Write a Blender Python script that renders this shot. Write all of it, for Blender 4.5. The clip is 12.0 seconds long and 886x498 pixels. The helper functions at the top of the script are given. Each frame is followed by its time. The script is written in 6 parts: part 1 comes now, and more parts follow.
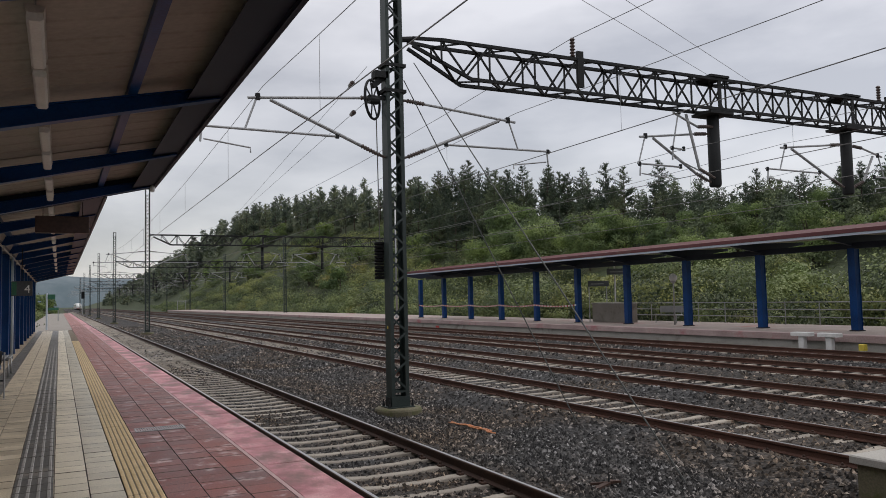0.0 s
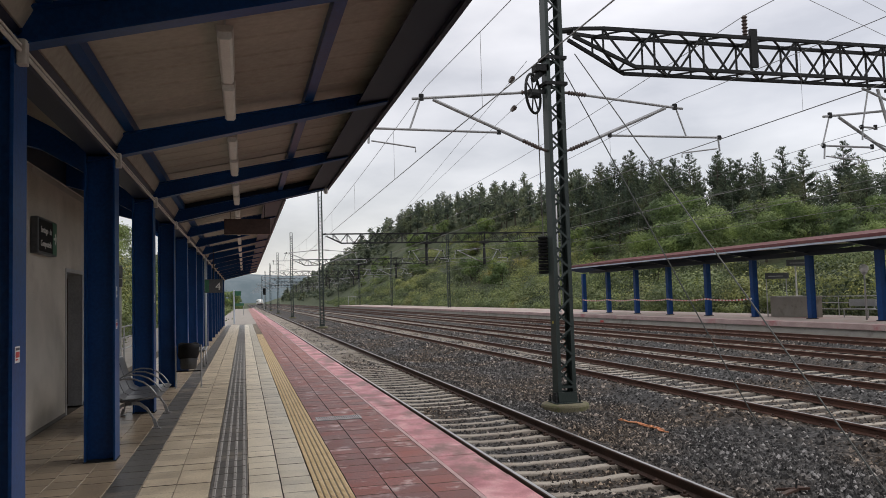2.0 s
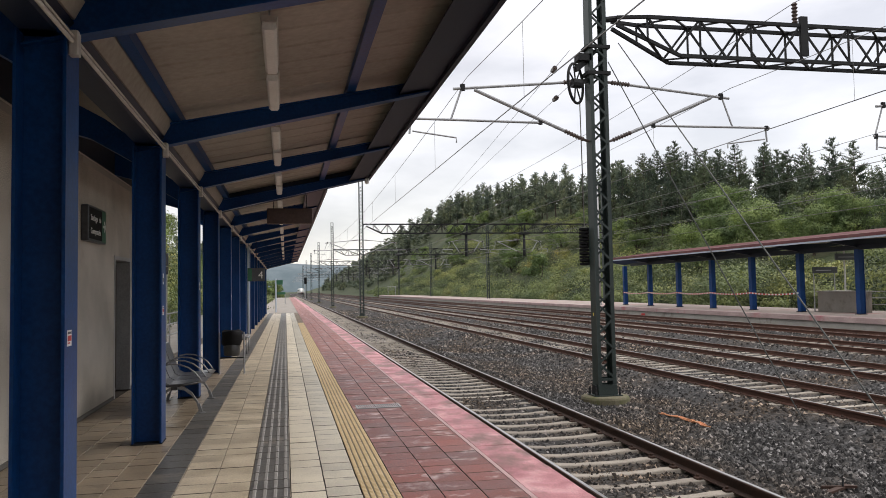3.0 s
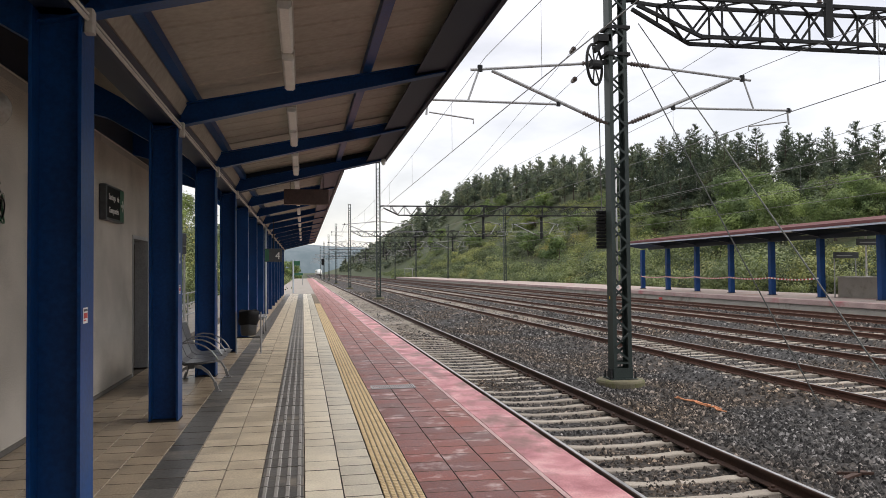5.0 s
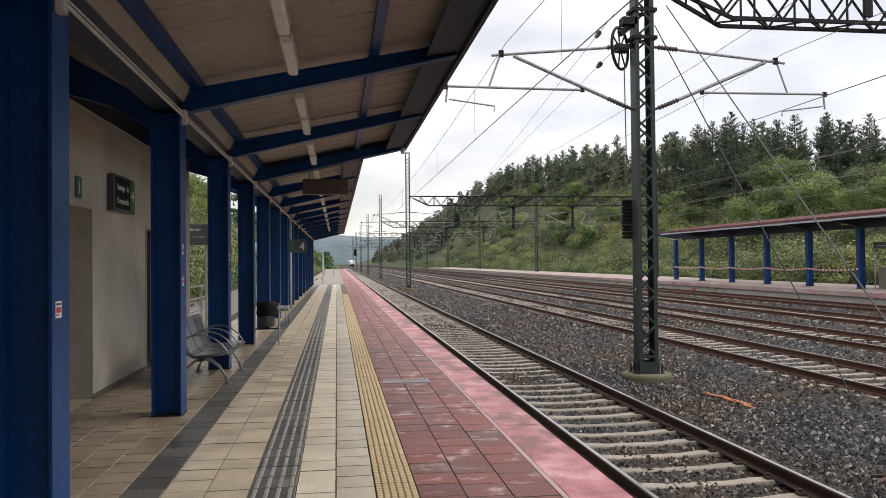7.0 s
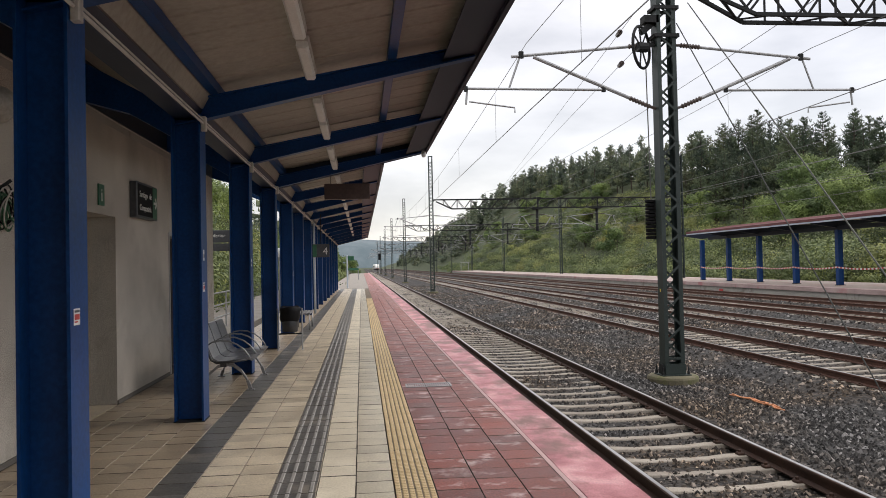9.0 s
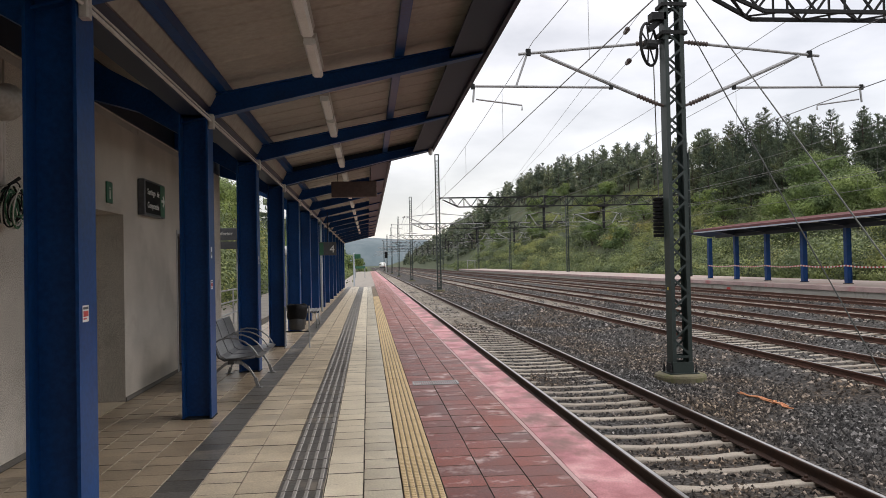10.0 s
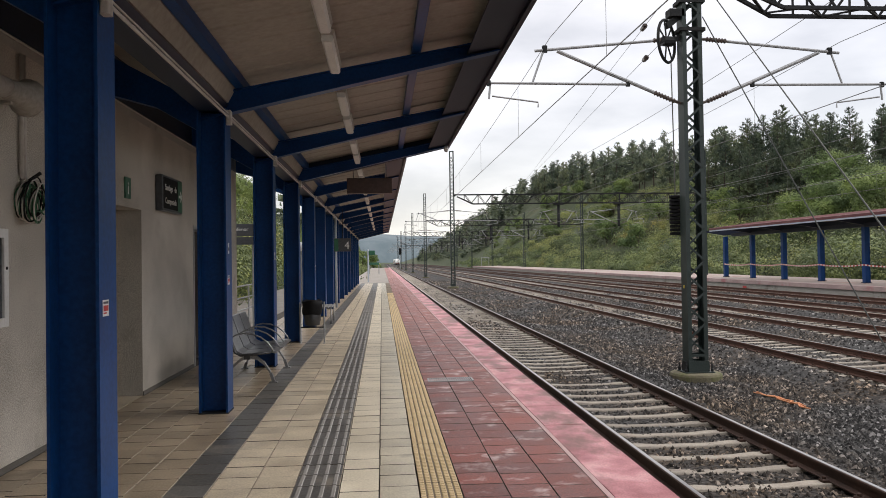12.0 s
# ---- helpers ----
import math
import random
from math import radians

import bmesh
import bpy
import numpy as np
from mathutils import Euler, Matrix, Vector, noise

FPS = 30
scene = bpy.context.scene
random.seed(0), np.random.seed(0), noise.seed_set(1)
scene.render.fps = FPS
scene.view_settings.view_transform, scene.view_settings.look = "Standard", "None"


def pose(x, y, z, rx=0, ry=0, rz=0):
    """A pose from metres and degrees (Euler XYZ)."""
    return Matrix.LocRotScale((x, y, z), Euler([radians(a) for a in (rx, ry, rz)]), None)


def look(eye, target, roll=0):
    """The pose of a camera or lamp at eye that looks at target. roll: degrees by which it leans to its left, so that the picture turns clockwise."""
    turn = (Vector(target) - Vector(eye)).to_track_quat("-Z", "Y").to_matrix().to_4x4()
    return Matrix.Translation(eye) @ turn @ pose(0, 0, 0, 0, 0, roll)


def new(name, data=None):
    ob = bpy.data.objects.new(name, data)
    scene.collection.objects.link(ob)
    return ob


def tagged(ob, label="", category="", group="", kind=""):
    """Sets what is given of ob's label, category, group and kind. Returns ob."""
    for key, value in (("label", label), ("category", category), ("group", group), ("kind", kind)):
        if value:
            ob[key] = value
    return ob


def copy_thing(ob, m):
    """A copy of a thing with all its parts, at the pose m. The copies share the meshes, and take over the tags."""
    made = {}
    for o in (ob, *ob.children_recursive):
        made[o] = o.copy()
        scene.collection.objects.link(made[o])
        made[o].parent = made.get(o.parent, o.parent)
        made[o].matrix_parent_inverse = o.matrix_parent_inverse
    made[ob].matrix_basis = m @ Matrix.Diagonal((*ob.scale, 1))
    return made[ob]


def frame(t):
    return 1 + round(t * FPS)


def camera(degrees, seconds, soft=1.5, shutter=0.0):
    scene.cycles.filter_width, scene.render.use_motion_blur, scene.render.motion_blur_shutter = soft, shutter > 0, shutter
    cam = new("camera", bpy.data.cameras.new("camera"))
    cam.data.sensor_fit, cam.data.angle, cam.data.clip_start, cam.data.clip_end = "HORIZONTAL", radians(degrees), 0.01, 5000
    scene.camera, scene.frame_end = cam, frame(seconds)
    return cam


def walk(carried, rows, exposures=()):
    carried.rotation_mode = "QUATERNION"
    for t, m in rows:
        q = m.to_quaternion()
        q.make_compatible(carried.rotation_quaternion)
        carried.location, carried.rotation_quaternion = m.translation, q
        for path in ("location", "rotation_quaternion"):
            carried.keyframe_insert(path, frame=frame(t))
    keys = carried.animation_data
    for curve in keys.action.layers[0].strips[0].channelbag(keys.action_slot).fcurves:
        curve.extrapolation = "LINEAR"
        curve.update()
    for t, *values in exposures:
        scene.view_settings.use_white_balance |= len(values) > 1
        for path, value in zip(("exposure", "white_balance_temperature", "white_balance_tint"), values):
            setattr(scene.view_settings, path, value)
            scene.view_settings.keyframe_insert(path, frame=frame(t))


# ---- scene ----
cam = camera(59.65, 12.0, soft=0.9)
# seconds, eye x y z, pitch, roll, yaw
PATH = [
    (0, -0.294, -0.397, 1.643, 3.598, 1.296, -26.355),
    (0.5, -0.313, -0.400, 1.649, 3.371, 1.256, -22.230),
    (1, -0.337, -0.386, 1.652, 3.443, 1.887, -19.519),
    (1.5, -0.344, -0.403, 1.648, 3.410, 1.687, -16.658),
    (2, -0.344, -0.370, 1.651, 3.504, 1.629, -14.416),
    (2.5, -0.347, -0.387, 1.649, 3.407, 1.521, -12.843),
    (3, -0.355, -0.371, 1.642, 2.899, 1.018, -11.510),
    (5, -0.329, -0.355, 1.633, 1.605, 0.527, -10.260),
    (5.5, -0.305, -0.248, 1.639, 1.439, 0.686, -10.329),
    (6, -0.272, -0.153, 1.636, 1.207, 0.990, -10.195),
    (6.5, -0.139, -0.077, 1.643, 0.579, 1.406, -8.880),
    (7, -0.023, -0.063, 1.639, 0.921, 0.553, -7.836),
    (9, 0.032, -0.016, 1.636, 1.190, 1.217, -6.020),
    (9.5, 0.023, -0.007, 1.629, 1.133, 1.228, -5.825),
    (10, 0.023, -0.005, 1.629, 1.070, 1.196, -5.541),
    (10.5, 0.018, -0.004, 1.636, 1.006, 1.135, -5.225),
    (11, 0.014, -0.009, 1.633, 1.009, 1.112, -4.960),
    (11.5, 0.015, -0.022, 1.633, 0.869, 0.964, -4.816),
    (12, 0.000, 0.000, 1.630, 0.852, 0.851, -4.519),
]
walk(cam, [(t, pose(x, y, z, 90 + p, r, w)) for t, x, y, z, p, r, w in PATH],
     [(0.0, -0.62, 6500, 13), (1.0, -0.54, 6500, 13), (2.0, -0.33, 6600, 13), (2.6, -0.08, 6650, 13), (3.0, 0.0, 6700, 13), (5.0, 0.1, 6700, 13), (7.0, 0.05, 6700, 13), (12.0, 0.0, 6700, 13)])

# ---- world and sun: a bright overcast sky ----
world = bpy.data.worlds.new("overcast_sky")
scene.world = world
world.use_nodes = True
wn, wl = world.node_tree.nodes, world.node_tree.links
wn.clear()
sky = wn.new("ShaderNodeTexSky")
sky.sky_type, sky.sun_disc = "NISHITA", False
sky.sun_elevation, sky.sun_rotation = radians(46), radians(82)
sky_bg = wn.new("ShaderNodeBackground")
sky_bg.inputs["Strength"].default_value = 0.05
wl.new(sky.outputs[0], sky_bg.inputs["Color"])
coord = wn.new("ShaderNodeTexCoord")
stretch = wn.new("ShaderNodeMapping")
stretch.inputs["Scale"].default_value = (1.6, 1.6, 4.5)
wl.new(coord.outputs["Generated"], stretch.inputs["Vector"])
cloud = wn.new("ShaderNodeTexNoise")
cloud.inputs["Scale"].default_value, cloud.inputs["Detail"].default_value, cloud.inputs["Roughness"].default_value = 1.7, 7, 0.52
wl.new(stretch.outputs[0], cloud.inputs["Vector"])
cloud_ramp = wn.new("ShaderNodeValToRGB")
cloud_ramp.color_ramp.elements[0].position, cloud_ramp.color_ramp.elements[0].color = 0.37, (0.60, 0.593, 0.592, 1)
cloud_ramp.color_ramp.elements[1].position, cloud_ramp.color_ramp.elements[1].color = 0.63, (0.99, 0.977, 0.96, 1)
wl.new(cloud.outputs["Fac"], cloud_ramp.inputs[0])
cloud_bg = wn.new("ShaderNodeBackground")
# an overcast sky brightens towards the zenith
split = wn.new("ShaderNodeSeparateXYZ")
wl.new(coord.outputs["Generated"], split.inputs[0])
zenith = wn.new("ShaderNodeMapRange")
zenith.inputs["From Min"].default_value, zenith.inputs["From Max"].default_value = 0.30, 1.0
zenith.inputs["To Min"].default_value, zenith.inputs["To Max"].default_value = 1.0, 2.0
wl.new(split.outputs["Z"], zenith.inputs["Value"])
wl.new(zenith.outputs[0], cloud_bg.inputs["Strength"])
wl.new(cloud_ramp.outputs[0], cloud_bg.inputs["Color"])
sky_add = wn.new("ShaderNodeAddShader")
wl.new(sky_bg.outputs[0], sky_add.inputs[0])
wl.new(cloud_bg.outputs[0], sky_add.inputs[1])
world_out = wn.new("ShaderNodeOutputWorld")
wl.new(sky_add.outputs[0], world_out.inputs[0])

sun = new("sun", bpy.data.lights.new("sun", "SUN"))
sun.data.energy, sun.data.angle, sun.data.color = 1.35, radians(28), (1.0, 0.96, 0.9)
sun.matrix_world = look((44, 6, 46), (0, 0, 0))


# ---- materials ----
def shader(name, rough=0.7, metal=0.0):
    m = bpy.data.materials.new(name)
    m.use_nodes = True
    n, l = m.node_tree.nodes, m.node_tree.links
    b = n["Principled BSDF"]
    b.inputs["Roughness"].default_value, b.inputs["Metallic"].default_value = rough, metal
    return m, n, l, b


def noise_fac(n, l, scale, detail=5, stretch=None, rough=0.55):
    tc = n.new("ShaderNodeNewGeometry")
    mp = n.new("ShaderNodeMapping")
    mp.inputs["Scale"].default_value = stretch or (1, 1, 1)
    l.new(tc.outputs["Position"], mp.inputs["Vector"])
    t = n.new("ShaderNodeTexNoise")
    t.inputs["Scale"].default_value, t.inputs["Detail"].default_value, t.inputs["Roughness"].default_value = scale, detail, rough
    l.new(mp.outputs[0], t.inputs["Vector"])
    return t.outputs["Fac"]


def ramp(n, l, fac, stops):
    r = n.new("ShaderNodeValToRGB")
    e = r.color_ramp.elements
    while len(e) < len(stops):
        e.new(0.5)
    for el, (p, c) in zip(e, stops):
        el.position, el.color = p, (*c, 1)
    l.new(fac, r.inputs[0])
    return r.outputs[0]


def mix(n, l, fac, a, b, blend="MIX"):
    m = n.new("ShaderNodeMix")
    m.data_type, m.blend_type = "RGBA", blend
    for sock, v in ((m.inputs[0], fac), (m.inputs[6], a), (m.inputs[7], b)):
        if isinstance(v, (float, int)):
            sock.default_value = v
        elif isinstance(v, tuple):
            sock.default_value = (*v, 1)
        else:
            l.new(v, sock)
    return m.outputs[2]


def bump(n, l, b, height, strength=0.3, dist=0.01):
    k = n.new("ShaderNodeBump")
    k.inputs["Strength"].default_value, k.inputs["Distance"].default_value = strength, dist
    l.new(height, k.inputs["Height"])
    l.new(k.outputs[0], b.inputs["Normal"])


def surface(name, dark, light, rough=0.7, metal=0.0, grain=60, blotch=1.5, amount=0.35, relief=0.25, relief_dist=0.004,
            stretch=None, vary=0.0, stain=None, stain_scale=0.8, stain_at=0.6, gloss_var=0.0, island=False):
    """A worn surface: fine grain, broad blotches, an optional stain colour, and piece-to-piece variation."""
    m, n, l, b = shader(name, rough, metal)
    fine = noise_fac(n, l, grain, 4, stretch)
    broad = noise_fac(n, l, blotch, 5, stretch)
    c1 = ramp(n, l, fine, [(0.35, dark), (0.65, light)])
    c2 = ramp(n, l, broad, [(0.32, dark), (0.68, light)])
    c = mix(n, l, amount, c1, c2)
    if stain:
        s = noise_fac(n, l, stain_scale, 8, None, 0.65)
        k = ramp(n, l, s, [(stain_at, (0, 0, 0)), (min(stain_at + 0.12, 1.0), (1, 1, 1))])
        c = mix(n, l, k, c, stain)
    if vary:
        if island:
            g = n.new("ShaderNodeNewGeometry").outputs["Random Per Island"]
        else:
            g = n.new("ShaderNodeObjectInfo").outputs["Random"]
        v = ramp(n, l, g, [(0.0, (1 - vary,) * 3), (1.0, (1 + vary * 0.6,) * 3)])
        c = mix(n, l, 1.0, c, v, "MULTIPLY")
    l.new(c, b.inputs["Base Color"])
    if gloss_var:
        r = n.new("ShaderNodeMapRange")
        r.inputs["To Min"].default_value, r.inputs["To Max"].default_value = rough - gloss_var, rough + gloss_var
        l.new(broad, r.inputs["Value"])
        l.new(r.outputs[0], b.inputs["Roughness"])
    if relief:
        bump(n, l, b, fine, relief, relief_dist)
    return m


blue_paint = surface("blue_paint", (0.0018, 0.028, 0.112), (0.005, 0.062, 0.232), 0.4, 0, 30, 1.2, 0.6, 0.06, 0.002, gloss_var=0.08)
blue_paint.node_tree.nodes["Principled BSDF"].inputs["Specular IOR Level"].default_value = 0.25
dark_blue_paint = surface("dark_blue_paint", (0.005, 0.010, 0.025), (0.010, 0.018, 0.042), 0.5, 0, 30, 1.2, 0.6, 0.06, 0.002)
deck_white = surface("deck_white", (0.27, 0.247, 0.21), (0.43, 0.40, 0.348), 0.6, 0, 14, 0.7, 0.6, 0.1, 0.003, stain=(0.30, 0.26, 0.20), stain_scale=0.5, stain_at=0.62)
wall_render = surface("wall_render", (0.20, 0.18, 0.152), (0.72, 0.67, 0.59), 0.9, 0, 85, 1.1, 0.38, 0.7, 0.006, stain=(0.34, 0.30, 0.25), stain_scale=0.9, stain_at=0.58)
skirting_paint = surface("skirting_paint", (0.10, 0.09, 0.08), (0.16, 0.15, 0.13), 0.85)
tile_beige = surface("tile_beige", (0.36, 0.295, 0.205), (0.76, 0.66, 0.50), 0.36, 0, 60, 2.6, 0.55, 0.45, 0.004, vary=0.16, stain=(0.29, 0.23, 0.16), stain_scale=1.1, stain_at=0.6, gloss_var=0.16)
tile_brown = surface("tile_brown", (0.22, 0.17, 0.115), (0.50, 0.405, 0.29), 0.36, 0, 60, 2.2, 0.55, 0.45, 0.004, vary=0.15, stain=(0.13, 0.10, 0.075), stain_scale=1.0, stain_at=0.56, gloss_var=0.16)
tile_pale = surface("tile_pale", (0.56, 0.495, 0.37), (0.90, 0.82, 0.655), 0.36, 0, 60, 2.4, 0.55, 0.45, 0.004, vary=0.13, stain=(0.30, 0.26, 0.19), stain_scale=1.3, stain_at=0.62, gloss_var=0.16)
tile_grey = surface("tile_grey", (0.37, 0.33, 0.245), (0.72, 0.655, 0.51), 0.36, 0, 60, 2.4, 0.55, 0.45, 0.004, vary=0.14, stain=(0.22, 0.20, 0.16), stain_scale=1.2, stain_at=0.62, gloss_var=0.14)
tile_dark = surface("tile_dark", (0.055, 0.053, 0.050), (0.16, 0.155, 0.145), 0.42, 0, 32, 2.0, 0.45, 0.3, 0.004, vary=0.18, stain=(0.23, 0.205, 0.17), stain_scale=1.6, stain_at=0.54, gloss_var=0.12)
tile_yellow = surface("tile_yellow", (0.12, 0.09, 0.055), (0.22, 0.165, 0.10), 0.62, 0, 120, 2.5, 0.5, 0.2, 0.002, vary=0.15, stain=(0.27, 0.23, 0.13), stain_scale=2.0, stain_at=0.58)
tile_red = surface("tile_red", (0.055, 0.010, 0.0065), (0.36, 0.088, 0.058), 0.45, 0, 75, 1.8, 0.3, 0.6, 0.004, vary=0.3, stain=(0.58, 0.44, 0.41), stain_scale=3.2, stain_at=0.555, gloss_var=0.18)


def coping_paint():
    """Faded pink-red paint, worn through and damp in long blotches."""
    m, n, l, b = shader("edge_pink", 0.42)
    base = ramp(n, l, noise_fac(n, l, 2.2, 6), [(0.36, (0.38, 0.125, 0.14)), (0.52, (0.58, 0.245, 0.265)), (0.66, (0.74, 0.42, 0.43))])
    fine = ramp(n, l, noise_fac(n, l, 70, 3), [(0.35, (0.82, 0.82, 0.82)), (0.65, (1.12, 1.12, 1.12))])
    damp = ramp(n, l, noise_fac(n, l, 1.25, 6, (1.0, 0.55, 1.0), 0.62), [(0.50, (0, 0, 0)), (0.60, (1, 1, 1))])
    c = mix(n, l, 1.0, mix(n, l, damp, base, (0.215, 0.088, 0.072)), fine, "MULTIPLY")
    l.new(c, b.inputs["Base Color"])
    r = n.new("ShaderNodeMapRange")
    r.inputs["To Min"].default_value, r.inputs["To Max"].default_value = 0.52, 0.44
    l.new(damp, r.inputs["Value"])
    l.new(r.outputs[0], b.inputs["Roughness"])
    bump(n, l, b, noise_fac(n, l, 60, 4), 0.15, 0.002)
    return m


edge_pink = coping_paint()
edge_line = surface("edge_line", (0.40, 0.24, 0.24), (0.62, 0.44, 0.43), 0.6, 0, 90, 2)
paving_worn = surface("paving_worn", (0.20, 0.18, 0.155), (0.33, 0.30, 0.26), 0.7, 0, 30, 1.0, 0.6, 0.3, 0.004, stain=(0.15, 0.13, 0.10), stain_scale=0.9, stain_at=0.58)
mortar_pale = surface("mortar_pale", (0.24, 0.20, 0.15), (0.48, 0.42, 0.33), 0.9)
joint_dark = surface("joint_dark", (0.055, 0.046, 0.036), (0.13, 0.11, 0.088), 0.9)
concrete = surface("concrete", (0.30, 0.29, 0.26), (0.46, 0.44, 0.40), 0.85, 0, 45, 1.2, 0.5, 0.35, 0.006, stain=(0.20, 0.18, 0.15), stain_scale=0.7, stain_at=0.58)
sleeper_concrete = surface("sleeper_concrete", (0.23, 0.20, 0.165), (0.42, 0.38, 0.32), 0.85, 0, 50, 3, 0.5, 0.4, 0.006, vary=0.25, stain=(0.22, 0.15, 0.10), stain_scale=2.2, stain_at=0.6)
moss_concrete = surface("moss_concrete", (0.095, 0.085, 0.052), (0.19, 0.17, 0.11), 0.9, 0, 40, 3, 0.5, 0.4, 0.008, stain=(0.09, 0.10, 0.03), stain_scale=3, stain_at=0.52)
rail_rust = surface("rail_rust", (0.032, 0.017, 0.012), (0.085, 0.042, 0.027), 0.75, 0.1, 50, 1.5, 0.5, 0.25, 0.003)
rail_rust_red = surface("rail_rust_red", (0.05, 0.021, 0.013), (0.115, 0.05, 0.032), 0.8, 0.0, 50, 1.5, 0.5, 0.25, 0.003)
rail_steel = surface("rail_steel", (0.40, 0.39, 0.38), (0.60, 0.59, 0.58), 0.28, 0.9, 30, 2, 0.5, 0.05, 0.001, stretch=(8, 0.2, 8))
rust_rail_top = surface("rust_rail_top", (0.14, 0.08, 0.055), (0.30, 0.21, 0.17), 0.5, 0.4, 30, 1, 0.5, 0.05, 0.001, stretch=(8, 0.2, 8))
green_steel = surface("green_steel", (0.012, 0.022, 0.020), (0.030, 0.046, 0.042), 0.5, 0.0, 40, 2, 0.5, 0.12, 0.003)
galv = surface("galv", (0.30, 0.305, 0.31), (0.46, 0.465, 0.47), 0.45, 0.4, 40, 3, 0.5, 0.1, 0.002)
dark_steel = surface("dark_steel", (0.007, 0.008, 0.009), (0.018, 0.019, 0.020), 0.8, 0.0, 40, 3, 0.5, 0.1, 0.002)
bench_steel = surface("bench_steel", (0.22, 0.225, 0.23), (0.36, 0.365, 0.37), 0.36, 0.6, 80, 6, 0.4, 0.05, 0.001)
bench_frame = surface("bench_frame", (0.05, 0.051, 0.053), (0.10, 0.102, 0.105), 0.4, 0.6, 80, 6, 0.4, 0.05, 0.001)
bench_shell = surface("bench_shell", (0.20, 0.203, 0.208), (0.40, 0.405, 0.41), 0.36, 0.6, 160, 5, 0.45, 0.3, 0.002)
insulator_brown = surface("insulator_brown", (0.07, 0.05, 0.045), (0.13, 0.10, 0.09), 0.3)
wire_metal = surface("wire_metal", (0.16, 0.157, 0.152), (0.26, 0.252, 0.244), 0.42, 0.5, 20, 2)
guy_steel = surface("guy_steel", (0.045, 0.05, 0.046), (0.085, 0.09, 0.084), 0.65, 0.0, 20, 2)
black_plastic = surface("black_plastic", (0.005, 0.005, 0.006), (0.012, 0.012, 0.013), 0.6)
black_plastic.node_tree.nodes["Principled BSDF"].inputs["Specular IOR Level"].default_value = 0.15
sign_grey = surface("sign_grey", (0.045, 0.048, 0.055), (0.075, 0.08, 0.09), 0.4, 0, 20, 2)
sign_green = surface("sign_green", (0.02, 0.10, 0.055), (0.035, 0.15, 0.085), 0.4, 0, 20, 2)
sign_brown = surface("sign_brown", (0.05, 0.028, 0.024), (0.085, 0.05, 0.042), 0.5, 0, 20, 2)
white_paint = surface("white_paint", (0.66, 0.66, 0.64), (0.82, 0.82, 0.80), 0.5, 0, 40, 3, 0.5, 0.08, 0.002)
red_paint = surface("red_paint", (0.42, 0.03, 0.03), (0.55, 0.06, 0.05), 0.45, 0, 40, 3)
yellow_paint = surface("yellow_paint", (0.62, 0.48, 0.05), (0.75, 0.6, 0.10), 0.5, 0, 40, 3)
orange_wire = surface("orange_wire", (0.62, 0.23, 0.10), (0.78, 0.36, 0.18), 0.6, 0, 40, 3)
far_coping = surface("far_coping", (0.30, 0.21, 0.20), (0.52, 0.40, 0.38), 0.7, 0, 20, 0.8, 0.6, 0.2, 0.004, stain=(0.40, 0.15, 0.16), stain_scale=0.6, stain_at=0.56)
roof_red = surface("roof_red", (0.085, 0.022, 0.025), (0.16, 0.045, 0.046), 0.6, 0, 30, 0.6, 0.6, 0.1, 0.004, stain=(0.13, 0.075, 0.06), stain_scale=0.6, stain_at=0.58)
fascia_pale = surface("fascia_pale", (0.40, 0.46, 0.54), (0.55, 0.61, 0.68), 0.5, 0, 30, 1)
lamp_body = surface("lamp_body", (0.42, 0.39, 0.36), (0.58, 0.55, 0.51), 0.5, 0, 30, 3, 0.5, 0.05, 0.002)
door_brown = surface("door_brown", (0.045, 0.035, 0.03), (0.09, 0.072, 0.06), 0.6, 0, 30, 2)
speaker_grey = surface("speaker_grey", (0.26, 0.24, 0.21), (0.38, 0.355, 0.32), 0.6, 0, 30, 3)
cable_green = surface("cable_green", (0.02, 0.10, 0.045), (0.05, 0.18, 0.09), 0.5, 0, 30, 3)
paving_far = surface("paving_far", (0.26, 0.21, 0.19), (0.40, 0.34, 0.30), 0.75, 0, 20, 0.6, 0.5, 0.1, 0.004, stain=(0.30, 0.13, 0.12), stain_scale=0.4, stain_at=0.55)
train_white = surface("train_white", (0.66, 0.67, 0.65), (0.76, 0.77, 0.74), 0.35, 0, 10, 0.6, 0.5, 0)
glass_dark = surface("glass_dark", (0.012, 0.014, 0.016), (0.03, 0.032, 0.036), 0.12, 0, 10, 1, 0.5, 0)


